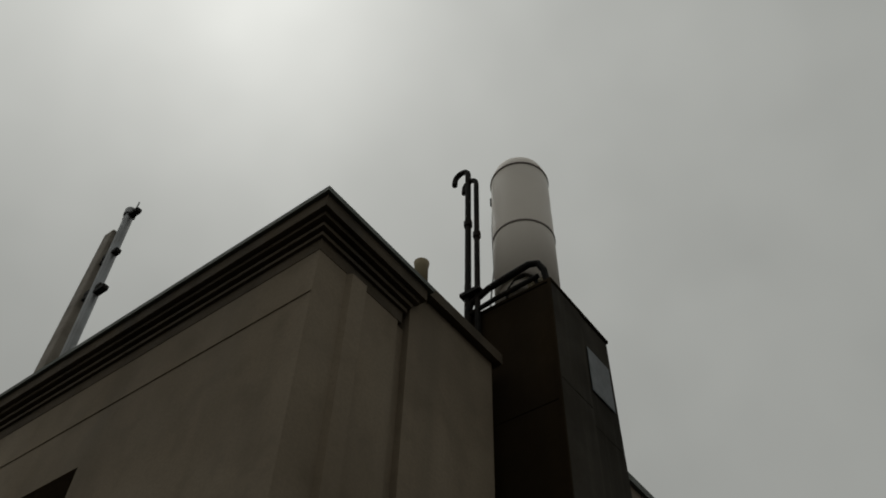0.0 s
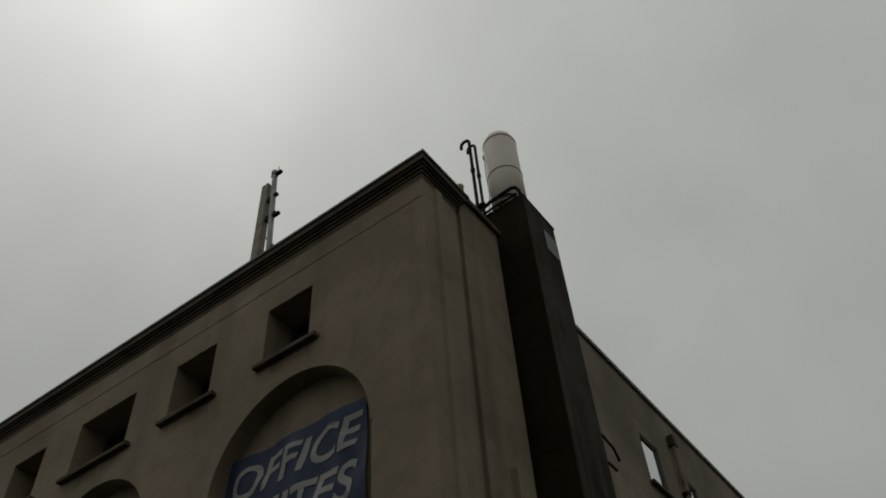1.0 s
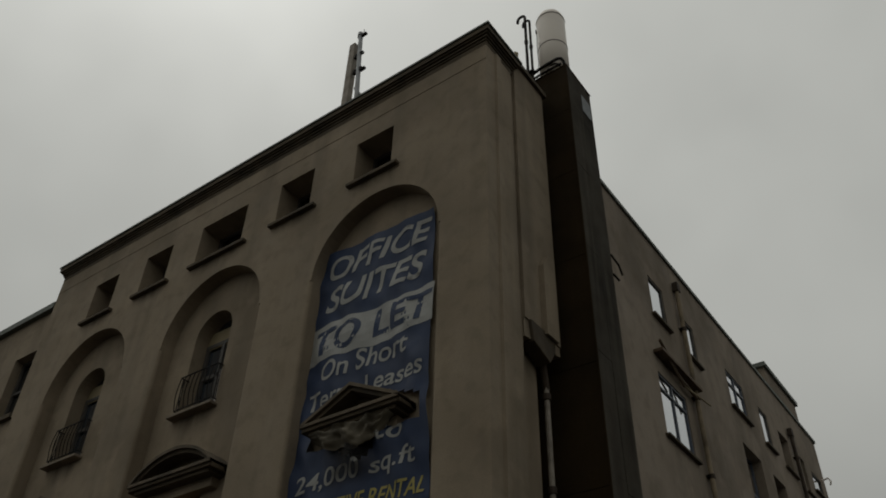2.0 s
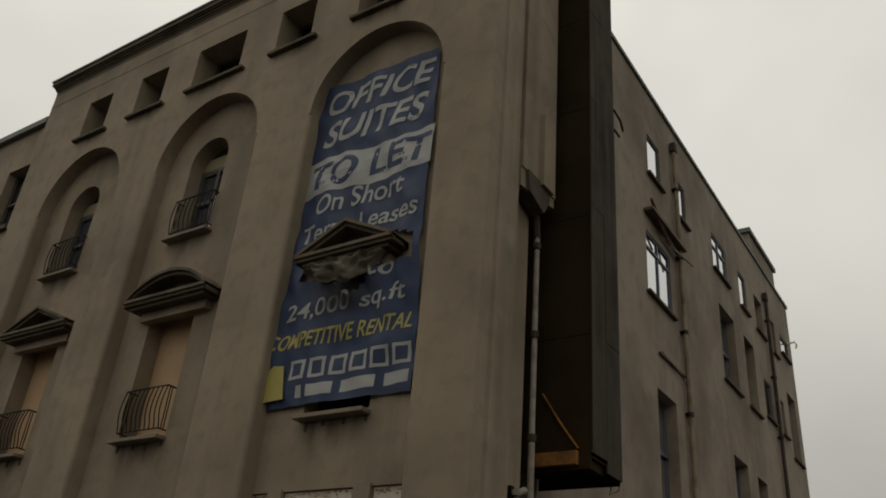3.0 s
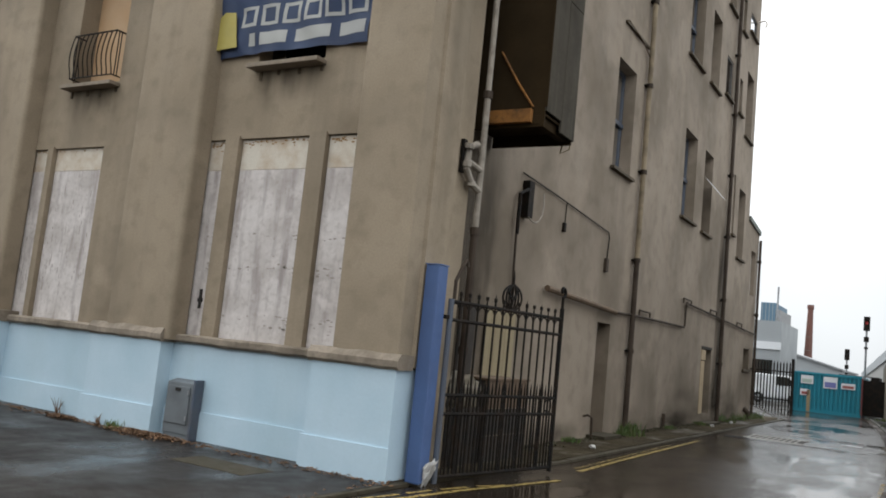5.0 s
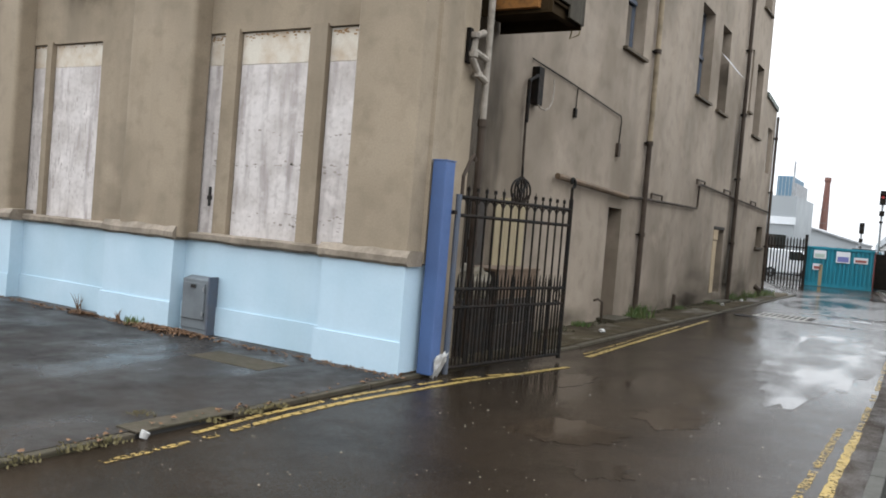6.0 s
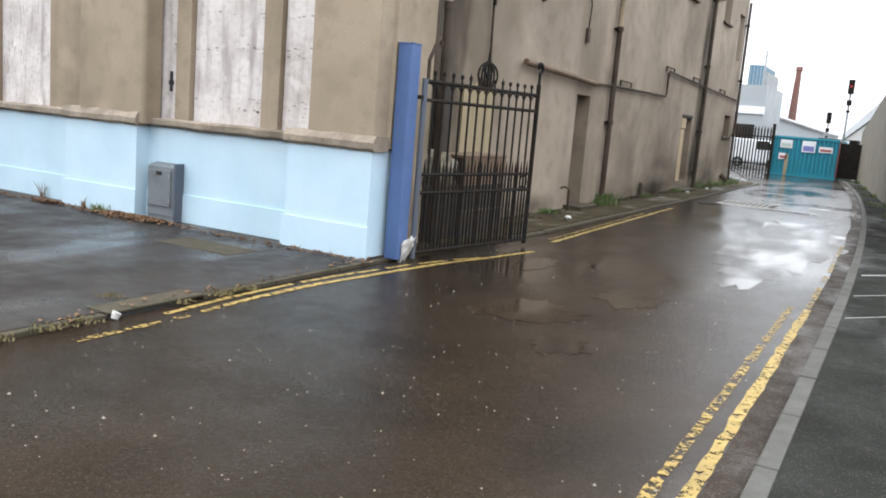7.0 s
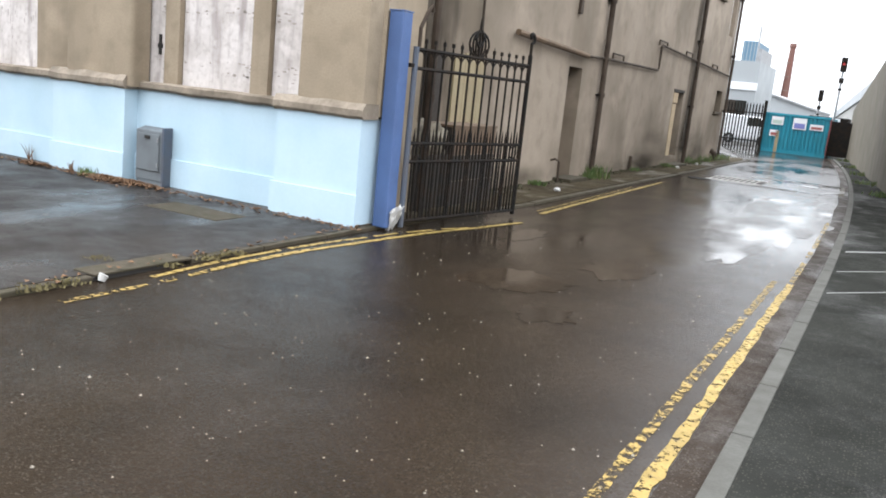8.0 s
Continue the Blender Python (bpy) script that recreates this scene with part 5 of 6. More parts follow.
def stain(axis, at, u0, u1, z0, z1, mat, label):
    """A thin coat on a wall, of dirt and under the duct also of painted shade; axis 'y': along the side wall, 'x':
    along the front.
    """
    bm = bmesh.new()
    put = (lambda u, z: (at, u, z)) if axis == "y" else (lambda u, z: (u, at, z))
    bm.faces.new([bm.verts.new(put(u, z)) for u, z in ((u0, z0), (u1, z0), (u1, z1), (u0, z1))])
    return tagged(new("wall_stain", finish("wall_stain", bm, mat)), label, "stain", kind="structure")


# the first coat paints the duct's shade on the wall as well as damp
for y0, y1, z0, z1 in ((1.5, 3.6, -0.02, 4.4), (17.2, 18.6, 0.0, 6.0)):
    stain("y", XS + 0.004, y0, y1, z0, z1, SIDESTAINSHADE, "brown damp stain running down the side wall, with painted shade under the duct")
for y0, y1, z1 in ((8.6, 15.0, 0.6), (12.0, 21.4, 1.5), (2.6, 7.4, 0.4)):
    stain("y", XS + 0.006, y0, y1, -0.02, z1, FOOTSTAIN, "dark mossy damp along the foot of the side wall")
for c in LOWER:
    stain("x", DEEP - 0.004, c - 0.6, c + 0.6, 4.0, 4.51, FRONTSTAIN, "sooty rain stain under a window sill")
for c in UPPER[1:]:
    stain("x", DEEP - 0.004, c - 0.56, c + 0.56, 7.5, 7.96, FRONTSTAIN, "sooty rain stain under a window sill")
for a, b in TOPWIN:
    stain("x", -0.004, a - 0.1, b + 0.2, 10.8, 11.085, FRONTSTAIN, "sooty rain stain under a window sill")


# ---- at the gate ----
post = thing("gate_post", "tall mid-blue painted box-section gate post", "post")
part("shaft", boxed(0.055, 0.225, 0.27, 0.45, -0.03, 2.2, 0.014), POSTBLUE, post)
part("cap", boxed(0.05, 0.23, 0.265, 0.455, 2.2, 2.212), POSTBLUE, post)

GA, GB = Vector((0.25, 0.53, 0)), Vector((0.6, 2.72, 0))
run = (GB - GA).normalized()


def on_gate(t, z, off=0.0):
    z = z * 1.09
    p = GA + (GB - GA) * t + Vector((run.y, -run.x, 0)) * off
    return (p.x, p.y, z)


gate = thing("iron_gate", "open black wrought iron gate with spiked bars and scrolled finial", "gate")
part("hinge_stile", tubed([on_gate(0, -0.03), on_gate(0, 1.72)], 0.032, 8), FRAMEBLUE, gate, "grey-blue worn hinge stile")
part("end_stile", tubed([on_gate(1, -0.02), on_gate(1, 1.82)], 0.03, 8), IRON, gate)
curl = [on_gate(1 + 0.03 * math.sin(a) * (1 - a / 9), 1.95 + 0.09 * (1 - math.cos(a)) / 2 + 0.02 * a / 3) for a in [k * 0.55 for k in range(11)]]
part("scroll", tubed([on_gate(1, 1.82)] + curl, 0.02, 6), IRON, gate)
for z in (0.03, 0.62, 0.8, 1.52, 1.7):
    part("rail", tubed([on_gate(0, z), on_gate(1, z)], 0.02, 6), IRON, gate)
for k in range(1, 14):
    t = k / 14
    top = 1.7 + 0.04 * (k % 2) + 0.03 * math.exp(-((t - 0.5) / 0.2) ** 2)
    part("bar", tubed([on_gate(t, 0.03), on_gate(t, top), on_gate(t, top + 0.08)], [0.013, 0.013, 0.002], 6), IRON, gate)
    part("collar", tubed([on_gate(t, 1.76), on_gate(t, 1.8)], 0.02, 6), IRON, gate)
for k in range(14):
    bow = [on_gate((k + 0.5 - 0.5 * math.cos(q)) / 14, 1.585 + 0.1 * math.sin(q)) for q in [math.pi * j / 6 for j in range(7)]]
    part("arch", tubed(bow, 0.009, 5), IRON, gate)
for k in range(34):
    t = (k + 0.5) / 34
    part("dog_bar", tubed([on_gate(t, 0.03), on_gate(t, 0.86), on_gate(t, 0.95)], [0.012, 0.012, 0.002], 6), IRON, gate)
for t in (0.07, 0.93):
    ring = [on_gate(t + 0.035 * math.cos(a), 0.71 + 0.07 * math.sin(a)) for a in [2 * math.pi * k / 12 for k in range(13)]]
    part("ring", tubed(ring, 0.009, 5), IRON, gate)
for s in (-1, 1):
    for w in (0.03, 0.055, 0.085):
        pts = [on_gate(0.5 + s * w * math.sin(a), 1.7 + 0.15 * (1 - math.cos(a)) * 0.9) for a in [math.pi * k / 8 for k in range(9)]]
        part("finial_scroll", tubed(pts, 0.013, 5), IRON, gate)
    part("finial_leaf", tubed([on_gate(0.5, 1.8), on_gate(0.5 + s * 0.04, 1.9), on_gate(0.5 + s * 0.01, 1.98)], 0.016, 5), IRON, gate)
part("finial_stem", tubed([on_gate(0.5, 1.7), on_gate(0.5, 2.05), on_gate(0.5, 2.13)], [0.015, 0.015, 0.003], 6), IRON, gate)
for t in (0.0,):
    part("hinge_strap", boxed(0.2, 0.26, 0.44, 0.56, 1.66, 1.7), IRON, gate)
    part("hinge_scroll", tubed([on_gate(0.02, 1.72), on_gate(0.02, 1.9), on_gate(0.06, 2.05), on_gate(0.09, 2.12), on_gate(0.1, 2.06)], 0.02, 6), PIPE, gate)

for pts, r in (([(XS + 0.02, 7.28, 0.38), (XS + 0.1, 7.3, 0.41), (XS + 0.14, 7.4, 0.36), (XS + 0.14, 7.45, -0.03)], 0.02), ([(XS + 0.06, 12.4, -0.03), (XS + 0.06, 12.4, 0.33)], 0.04), ([(XS + 0.02, 22.15, 0.3), (XS + 0.14, 22.2, 0.2), (XS + 0.16, 22.22, -0.02)], 0.09)):
    stub = thing("stub_pipe", "short dark iron stub pipe at the foot of the side wall", "pipe", "side wall pipes")
    part("tube", tubed(pts, r, 8), PIPE, stub)
for x, y in ((-0.26, 15.6), (-0.02, 5.95), (-0.3, 18.2)):
    scrap = thing("litter_scrap", "small crumpled white scrap on the side margin", "litter", "scraps of litter")
    bm = bmesh.new()
    bmesh.ops.create_icosphere(bm, subdivisions=2, radius=0.05)
    for v in bm.verts:
        v.co = Vector((v.co.x, v.co.y * 1.2, v.co.z * 0.6)) * (1 + 0.8 * noise.noise(v.co * 30 + Vector((x, y, 0)))) + Vector((x, y, 0.015))
    part("scrap", bm, LITTER, scrap)
crate = thing("timber_crate", "dark brown timber crate standing behind the gate", "crate")
# lower boards darker than the top one: the shade there is painted in
for z0, z1, mat in ((-0.03, 0.3, DARKTIMBER), (0.31, 0.64, DARKTIMBER), (0.65, 1.0, TIMBER)):
    part("front_board", boxed(-0.2, -0.17, 2.36, 3.62, z0, z1, 0.004), mat, crate)
part("side_board", boxed(-0.68, -0.2, 2.36, 2.39, -0.03, 1.0, 0.004), DARKTIMBER, crate)
part("lid", boxed(-0.7, -0.16, 2.34, 3.64, 1.0, 1.03, 0.004), TIMBER, crate)
sack = thing("pale_sheeting", "crumpled dirty white sheeting stuffed beside the crate", "sheeting")
bm = bmesh.new()
bmesh.ops.create_icosphere(bm, subdivisions=4, radius=0.3)
for v in bm.verts:
    v.co = Vector((v.co.x * 0.55, v.co.y * 1.5, v.co.z * 0.85)) * (1 + 0.35 * noise.noise(v.co * 7))
    v.co += Vector((-0.33, 1.92, 0.8))
part("sheet", bm, BACKING, sack)
# dark brown block, with the shade below the sheeting in its colour
part("timber_base", boxed(-0.5, -0.2, 1.5, 2.33, -0.03, 0.66, 0.03), DARKTIMBER, sack)
lean = thing("leaning_planks", "pale yellow striped timber panel leaning on the side wall", "panel")
for k in range(6):
    y = 3.16 + 0.155 * k
    part("plank", boxed(XS + 0.02, XS + 0.05, y, y + 0.145, 0.0, 1.95 + 0.02 * (k % 3), 0.004), PALETIMBER, lean)
# added panel; its near-black stands for the downpipe's shadow in a gap
part("dark_board", boxed(XS + 0.02, XS + 0.045, 2.45, 2.85, -0.02, 1.93, 0.004), DARKTIMBER, lean, "near-black panel painted for the shadow in a gap")
lit = thing("litter_bag", "scrap of white plastic bag caught at the gate post", "litter")
bm = bmesh.new()
bmesh.ops.create_icosphere(bm, subdivisions=3, radius=0.07)
for v in bm.verts:
    v.co = Vector((v.co.x * 0.7, v.co.y * 0.7, v.co.z * 1.8)) * (1 + 1.1 * noise.noise(v.co * 22)) + Vector((0.27, 0.38, 0.08))
    v.co.x += (v.co.z - 0.1) * 0.5
part("bag", bm, LITTER, lit)

kiosk = thing("utility_cabinet", "grey metal utility cabinet with a sloping top against the blue plinth", "cabinet")
bm = bmesh.new()
prism(bm, [(0.06, 0.03), (0.195, 0.03), (0.195, 0.67), (0.06, 0.63)], "x", -3.29, -2.85)
part("body", bevelled(bm, 0.01), CABINET, kiosk)
part("door", boxed(-3.26, -2.89, 0.042, 0.057, 0.15, 0.59, 0.006), CABINET, kiosk, "dented door")
part("lock", boxed(-3.12, -3.04, 0.03, 0.042, 0.53, 0.57), DARK, kiosk)
for z in (0.2, 0.5):
    part("hinge", boxed(-2.91, -2.89, 0.028, 0.042, z, z + 0.05), GALV, kiosk)
part("skirt", boxed(-3.28, -2.86, 0.07, 0.19, -0.03, 0.04), CABINET, kiosk)
# thin cover that gives the right side a darker blue-grey
part("side_plate", boxed(-2.85, -2.82, 0.05, 0.19, -0.03, 0.68, 0.004), FRAMEBLUE, kiosk, "right side, coloured darker than the front")

# ---- kerbs, lines, drains ----
kl = tagged(new("kerb_1"), "low mossy old kerb of dark stones along the footway", "kerb", kind="structure")
y = -14.0
while y < 0.3:
    ln = 0.9 + random.uniform(-0.05, 0.05)
    drop = random.uniform(-0.006, 0.006)
    if not -3.3 < y < -2.7:
        part("kerb_stone", boxed(0.03, 0.11, y, y + ln - 0.012, -0.1, -0.024 + drop, 0.014), OLDKERB, kl)
    else:
        part("drain_lintel", boxed(-0.12, 0.11, y, y + ln - 0.012, -0.034, -0.014, 0.008), OLDKERB, kl)
    y += ln
# solid fill below the lintel, coloured like the dark of a slot
bm = boxed(-0.03, 0.1, -3.6, -2.55, -0.1, -0.036)
part("drain_slot", bm, DARK, kl, "near-black block painting the dark of the drain slot under the kerb")
kr = tagged(new("kerb_2"), "line of pale concrete kerb stones curving along the lane", "kerb", kind="structure")
y = -14.0
while y < 36:
    a, b = margin(y), margin(y + 0.9)
    bm = bmesh.new()
    prism(bm, [(a + 0.0, y), (a + 0.105, y), (b + 0.105, y + 0.905), (b + 0.0, y + 0.905)], "z", -0.1, 0.005 + random.uniform(-0.003, 0.003))
    part("kerb_stone", bevelled(bm, 0.012), KERB, kr)
    y += 0.915
ks = tagged(new("kerb_3"), "sunken mossy edge stones along the side margin", "kerb", kind="structure")
y = 3.0
while y < 25:
    a, b = left_edge(y), left_edge(y + 1.2)
    bm = bmesh.new()
    prism(bm, [(a - 0.11, y), (a, y), (b, y + 1.19), (b - 0.11, y + 1.19)], "z", -0.1, -0.026 + random.uniform(-0.008, 0.004))
    part("kerb_stone", bevelled(bm, 0.012), OLDKERB, ks)
    y += 1.2


def painted(name, points, width, mat, label, gaps=0.0):
    """A worn painted line along points, in short ragged pieces."""
    line = bmesh.new()
    pts = [Vector((x, y, -0.056)) for x, y in points]
    fine = []
    for p, q in zip(pts, pts[1:]):
        n = max(1, int((q - p).length / 0.12))
        fine += [p.lerp(q, k / n) for k in range(n)]
    fine.append(pts[-1])
    prev = None
    for i, p in enumerate(fine):
        d = (fine[min(i + 1, len(fine) - 1)] - fine[max(i - 1, 0)]).normalized()
        s = Vector((d.y, -d.x, 0)) * width / 2
        wob = 0.012 * noise.noise(p * 9)
        ring = (line.verts.new(p + s * (1 + 3 * wob) + s * 0.5 * noise.noise(p * 31)), line.verts.new(p - s * (1 + 3 * wob) + s * 0.5 * noise.noise(p * 27 + Vector((4, 4, 0)))))
        if prev and not (gaps and noise.noise(p * 6.0 + Vector((width * 40, 0, 0))) > 0.55 - gaps):
            line.faces.new((prev[0], prev[1], ring[1], ring[0]))
        prev = ring
    return structure(name, line, mat, label, "road marking")


painted("yellow_line_1", [(0.36, -2.4), (0.33, -2.0), (0.34, -1.2), (0.41, -0.6), (0.47, 0.0), (0.56, 0.7), (0.74, 1.6), (0.84, 2.15), (0.88, 2.4)], 0.07, YELLOW, "worn double yellow line along the kerb")
painted("yellow_line_2", [(0.26, -2.9), (0.2, -2.2), (0.19, -1.4), (0.23, -0.8), (0.3, -0.2), (0.37, 0.3), (0.52, 1.0), (0.66, 1.4)], 0.055, YELLOW, "worn double yellow line along the kerb", 0.05)
painted("yellow_line_7", [(0.4, -3.75), (0.41, -3.2), (0.4, -2.8), (0.36, -2.4)], 0.06, WORNYELLOW, "broken flaking end of the yellow line", 0.3)
painted("yellow_line_3", [(0.73, 3.4), (0.62, 6.3), (0.47, 11.0)], 0.075, YELLOW, "worn yellow line along the side margin")
painted("yellow_line_4", [(0.6, 3.6), (0.5, 6.3), (0.4, 9.0)], 0.05, WORNYELLOW, "faint worn yellow line along the side margin")
RIGHTY = [-9, -6, -4, -2, -0.5, 0.5, 1.6]
painted("yellow_line_5", [(margin(q) - 0.215, q) for q in RIGHTY], 0.072, YELLOW, "worn double yellow line beside the kerb")
painted("yellow_line_6", [(margin(q) - 0.365, q) for q in RIGHTY], 0.06, WORNYELLOW, "broken flaking yellow line beside the kerb", 0.12)
painted("yellow_line_8", [(margin(q) - 0.215, q) for q in (1.6, 3, 4.5, 6, 8)], 0.06, WORNYELLOW, "almost worn away end of the yellow line", 0.35)

for i, (yy, w) in enumerate(((4.55, 0.1), (2.9, 0.03), (1.54, 0.03))):
    bm = bmesh.new()
    prism(bm, [(4.46, yy - 0.38), (5.5, yy + 0.95), (5.5, yy + 0.95 + w), (4.46, yy - 0.38 + w)], "z", 0.0, 0.004)
    structure(f"footway_mark_{i + 1}", bm, PALE, "thin pale joint line across the wet footway", "road marking")
trench = tagged(new("drain_channel"), "iron drain grating set in a patched strip across the lane", "drain", kind="structure")
part("patch", boxed(0.7, 2.95, 13.5, 13.95, -0.062, -0.055), PAVE, trench, "darker asphalt patch")
part("patch", boxed(1.45, 3.25, 16.7, 17.0, -0.062, -0.055), PAVE, trench, "darker asphalt patch")
part("channel", boxed(0.84, 2.08, 14.2, 15.3, -0.06, -0.052), IRON, trench)
for z0, z1 in ((13.98, 14.2), (15.3, 15.4)):
    part("rim", boxed(0.8, 2.1, z0, z1, -0.062, -0.046, 0.004), PALECONCRETE, trench, "pale concrete rim")
for k in range(9):
    x = 0.85 + 0.13 * k
    part("grate_bar", boxed(x, x + 0.045, 14.19, 15.31, -0.055, -0.045), PALECONCRETE, trench)
# the first disc is no cover: near-black paint for a round hole
for x, y, r, mat in ((1.88, 14.8, 0.1, DARK), (0.72, 13.7, 0.28, IRON), (3.0, 15.9, 0.25, GALV)):
    cover = thing("manhole_cover", "round iron cover set flush in the wet lane, the smallest a painted black hole", "manhole cover", "lane covers")
    part("plate", tubed([(x, y, -0.07), (x, y, -0.05)], r, 20), mat, cover)
hatch = thing("access_cover", "rectangular mossy concrete access cover in the footway", "access cover")
part("plate", boxed(-1.95, -0.95, -1.0, -0.55, -0.04, -0.02, 0.004), OLDKERB, hatch)
can = thing("crushed_cup", "small white crushed cup lying in the gutter", "litter")
part("cup", tubed([(0.15, -3.25, -0.055), (0.15, -3.24, -0.03), (0.155, -3.23, -0.01)], [0.024, 0.03, 0.033], 10), LITTER, can)

# ---- weeds, leaves, grit ----
def tuft(x, y, z, n, height, spread, mat, label):
    t = thing("weed_tuft", label, "weed", "weeds at the wall", "stuff")
    bm = bmesh.new()
    for _ in range(n):
        a, l = random.uniform(0, 2 * math.pi), height * random.uniform(0.4, 1)
        bx, by = x + random.gauss(0, spread), y + random.gauss(0, spread)
        dx, dy = math.cos(a) * l * 0.5, math.sin(a) * l * 0.5
        w = 0.012
        q = [bm.verts.new(p) for p in ((bx - w, by, z), (bx + w, by, z), (bx + dx * 0.5 + w * 0.7, by + dy * 0.5, z + l * 0.6), (bx + dx, by + dy, z + l), (bx + dx * 0.5 - w * 0.7, by + dy * 0.5, z + l * 0.6))]
        bm.faces.new(q)
    part("blades", bm, mat, t)


tuft(-0.5, 9.35, -0.01, 90, 0.3, 0.11, GRASS, "green weeds growing at the foot of the wall")
tuft(-0.55, 8.95, -0.01, 30, 0.14, 0.1, GRASS, "green weeds growing at the foot of the wall")
for y in (6.4, 12.5, 15.6, 18.6, 20.6, 22.3, 23.4):
    tuft(-0.6, y, -0.01, 50, 0.26 if y > 17 else 0.11, 0.16 if y > 17 else 0.09, GRASS, "green weeds growing at the foot of the wall")
tuft(-3.95, -0.12, -0.027, 45, 0.13, 0.06, GRASS, "green grass tuft at the foot of the plinth")
tuft(-4.25, -0.1, -0.027, 9, 0.16, 0.02, DEADLEAF, "dry brown stalks at the foot of the plinth")
tuft(-5.35, 0.1, -0.027, 8, 0.26, 0.015, DEADLEAF, "dry brown stalks at the foot of the plinth")
for x, y in ((0.1, -2.62), (0.11, -2.2), (0.1, -1.95), (0.1, -3.5), (0.11, -3.75), (0.1, -4.1), (0.09, -4.5), (-0.3, -2.9)):
    tuft(x, y, -0.035, 90, 0.024, 0.055, DRYMOSS, "low straw-green moss along the kerb")
for y in (15, 19, 24, 29, 35):
    tuft(4.7 - 0.092 * (y - 16), y, 0.0, 70, 0.16, 0.25, GRASS, "green weeds along the retaining wall")
leaves = tagged(new("dead_leaves"), "scattered brown dead leaves and grit along the plinth", "leaves", kind="stuff")
bm = bmesh.new()
for _ in range(1900):
    k = random.random()
    if k < 0.45:
        x, y = random.gauss(-3.35, 0.28), -0.02 - abs(random.gauss(0, 0.13))
    elif k < 0.75:
        x, y = random.uniform(-8, 0.2), -0.12 - abs(random.gauss(0, 0.07))
    elif k < 0.96:
        x, y = random.gauss(-4.9, 0.15), -0.1 - abs(random.gauss(0, 0.06))
    else:
        x, y = 0.05 + random.gauss(0, 0.03), random.uniform(-5, 0.3)
    if -0.0 > y > -0.02:
        continue
    s, a = random.uniform(0.01, 0.03), random.uniform(0, 6.3)
    z = -0.022 + random.random() * 0.03
    c, d = math.cos(a) * s, math.sin(a) * s
    bm.faces.new([bm.verts.new(p) for p in ((x - c, y - d, z), (x + d, y - c, z + 0.015), (x + c, y + d, z), (x - d, y + c, z + 0.01))])
part("leaf_scatter", bm, DEADLEAF, leaves)
moss = tagged(new("moss_litter"), "dark brown moss and dead leaf litter along the foot of the side wall", "moss", kind="stuff")
bm = bmesh.new()
for _ in range(1500):
    y = random.uniform(2.8, 23.5)
    x = XS + 0.02 + abs(random.gauss(0, 0.13)) + (0.1 if noise.noise(Vector((0, y * 0.7, 4))) > 0.1 else 0.0)
    if noise.noise(Vector((x * 2, y * 0.9, 8))) < -0.1:
        continue
    s, a = random.uniform(0.012, 0.04), random.uniform(0, 6.3)
    z = -0.012 + random.random() * 0.03
    c, d = math.cos(a) * s, math.sin(a) * s
    bm.faces.new([bm.verts.new(p) for p in ((x - c, y - d, z), (x + d, y - c, z + 0.02), (x + c, y + d, z), (x - d, y + c, z + 0.012))])
part("moss_scatter", bm, MOSS, moss)
grit = tagged(new("road_grit"), "pale specks of grit scattered over the wet lane", "grit", kind="stuff")
bm = bmesh.new()
for _ in range(620):
    x, y = random.uniform(0.3, 4.3), -6.5 + 9 * random.random() ** 1.3
    s = random.uniform(0.002, 0.007) if random.random() < 0.95 else random.uniform(0.008, 0.012)
    a = random.uniform(0, 3)
    c, d = math.cos(a) * s, math.sin(a) * s
    v = [bm.verts.new(p) for p in ((x - c, y - d, -0.06), (x + d, y - c, -0.06), (x + c, y + d, -0.06), (x - d, y + c, -0.06), (x, y, -0.06 + s))]
    for k in range(4):
        bm.faces.new((v[k], v[(k + 1) % 4], v[4]))
part("grit_scatter", bm, GRIT, grit)

# ---- the far end of the lane ----
cont = thing("site_container", "teal painted ribbed steel container with notices at the lane's end", "container")
CX0, CX1, CY = -1.36, 1.72, 38.0
part("shell", boxed(CX0, CX1, CY + 0.06, CY + 5.5, -0.1, 1.88, 0.02), TEAL, cont)
for k in range(16):
    x = CX0 + 0.1 + k * (CX1 - CX0 - 0.2) / 15
    part("rib", boxed(x - 0.05, x + 0.05, CY + 0.0, CY + 0.07, 0.08, 1.78, 0.015), TEAL, cont)
for z0, z1 in ((-0.1, 0.08), (1.78, 1.9)):
    part("edge_rail", boxed(CX0 - 0.03, CX1 + 0.03, CY - 0.02, CY + 0.08, z0, z1, 0.01), TEAL, cont)
for x0, x1, z0, z1, m2 in ((-0.95, -0.39, 1.32, 1.72, SIGNPALE), (0.07, 0.69, 1.18, 1.73, SIGNBLUE), (0.86, 1.48, 1.22, 1.5, SIGNRED), (-0.96, -0.58, 0.74, 1.05, SIGNRED), (-0.66, -0.5, -0.03, 1.02, None)):
    sg = part("notice", boxed(x0, x1, CY - 0.035, CY - 0.02, z0, z1), SIGN if m2 else PALETIMBER, cont, "white notice with unreadable print")
    if m2:
        part("print_bar", boxed(x0 + 0.06, x1 - 0.06, CY - 0.042, CY - 0.036, z0 + 0.05, (z0 + z1) / 2 + 0.03), m2, sg)
pal = thing("palisade_gate", "black steel palisade gate across the yard entrance", "gate")
for k in range(15):
    x = -3.42 + k * 0.15
    bm = bmesh.new()
    prism(bm, [(x - 0.035, -0.1), (x + 0.035, -0.1), (x + 0.035, 2.15), (x, 2.3), (x - 0.035, 2.15)], "y", 37.9, 37.93)
    part("pale", bm, IRON, pal)
for z in (0.35, 1.75):
    part("rail", boxed(-3.45, -1.3, 37.93, 37.98, z, z + 0.06), IRON, pal)
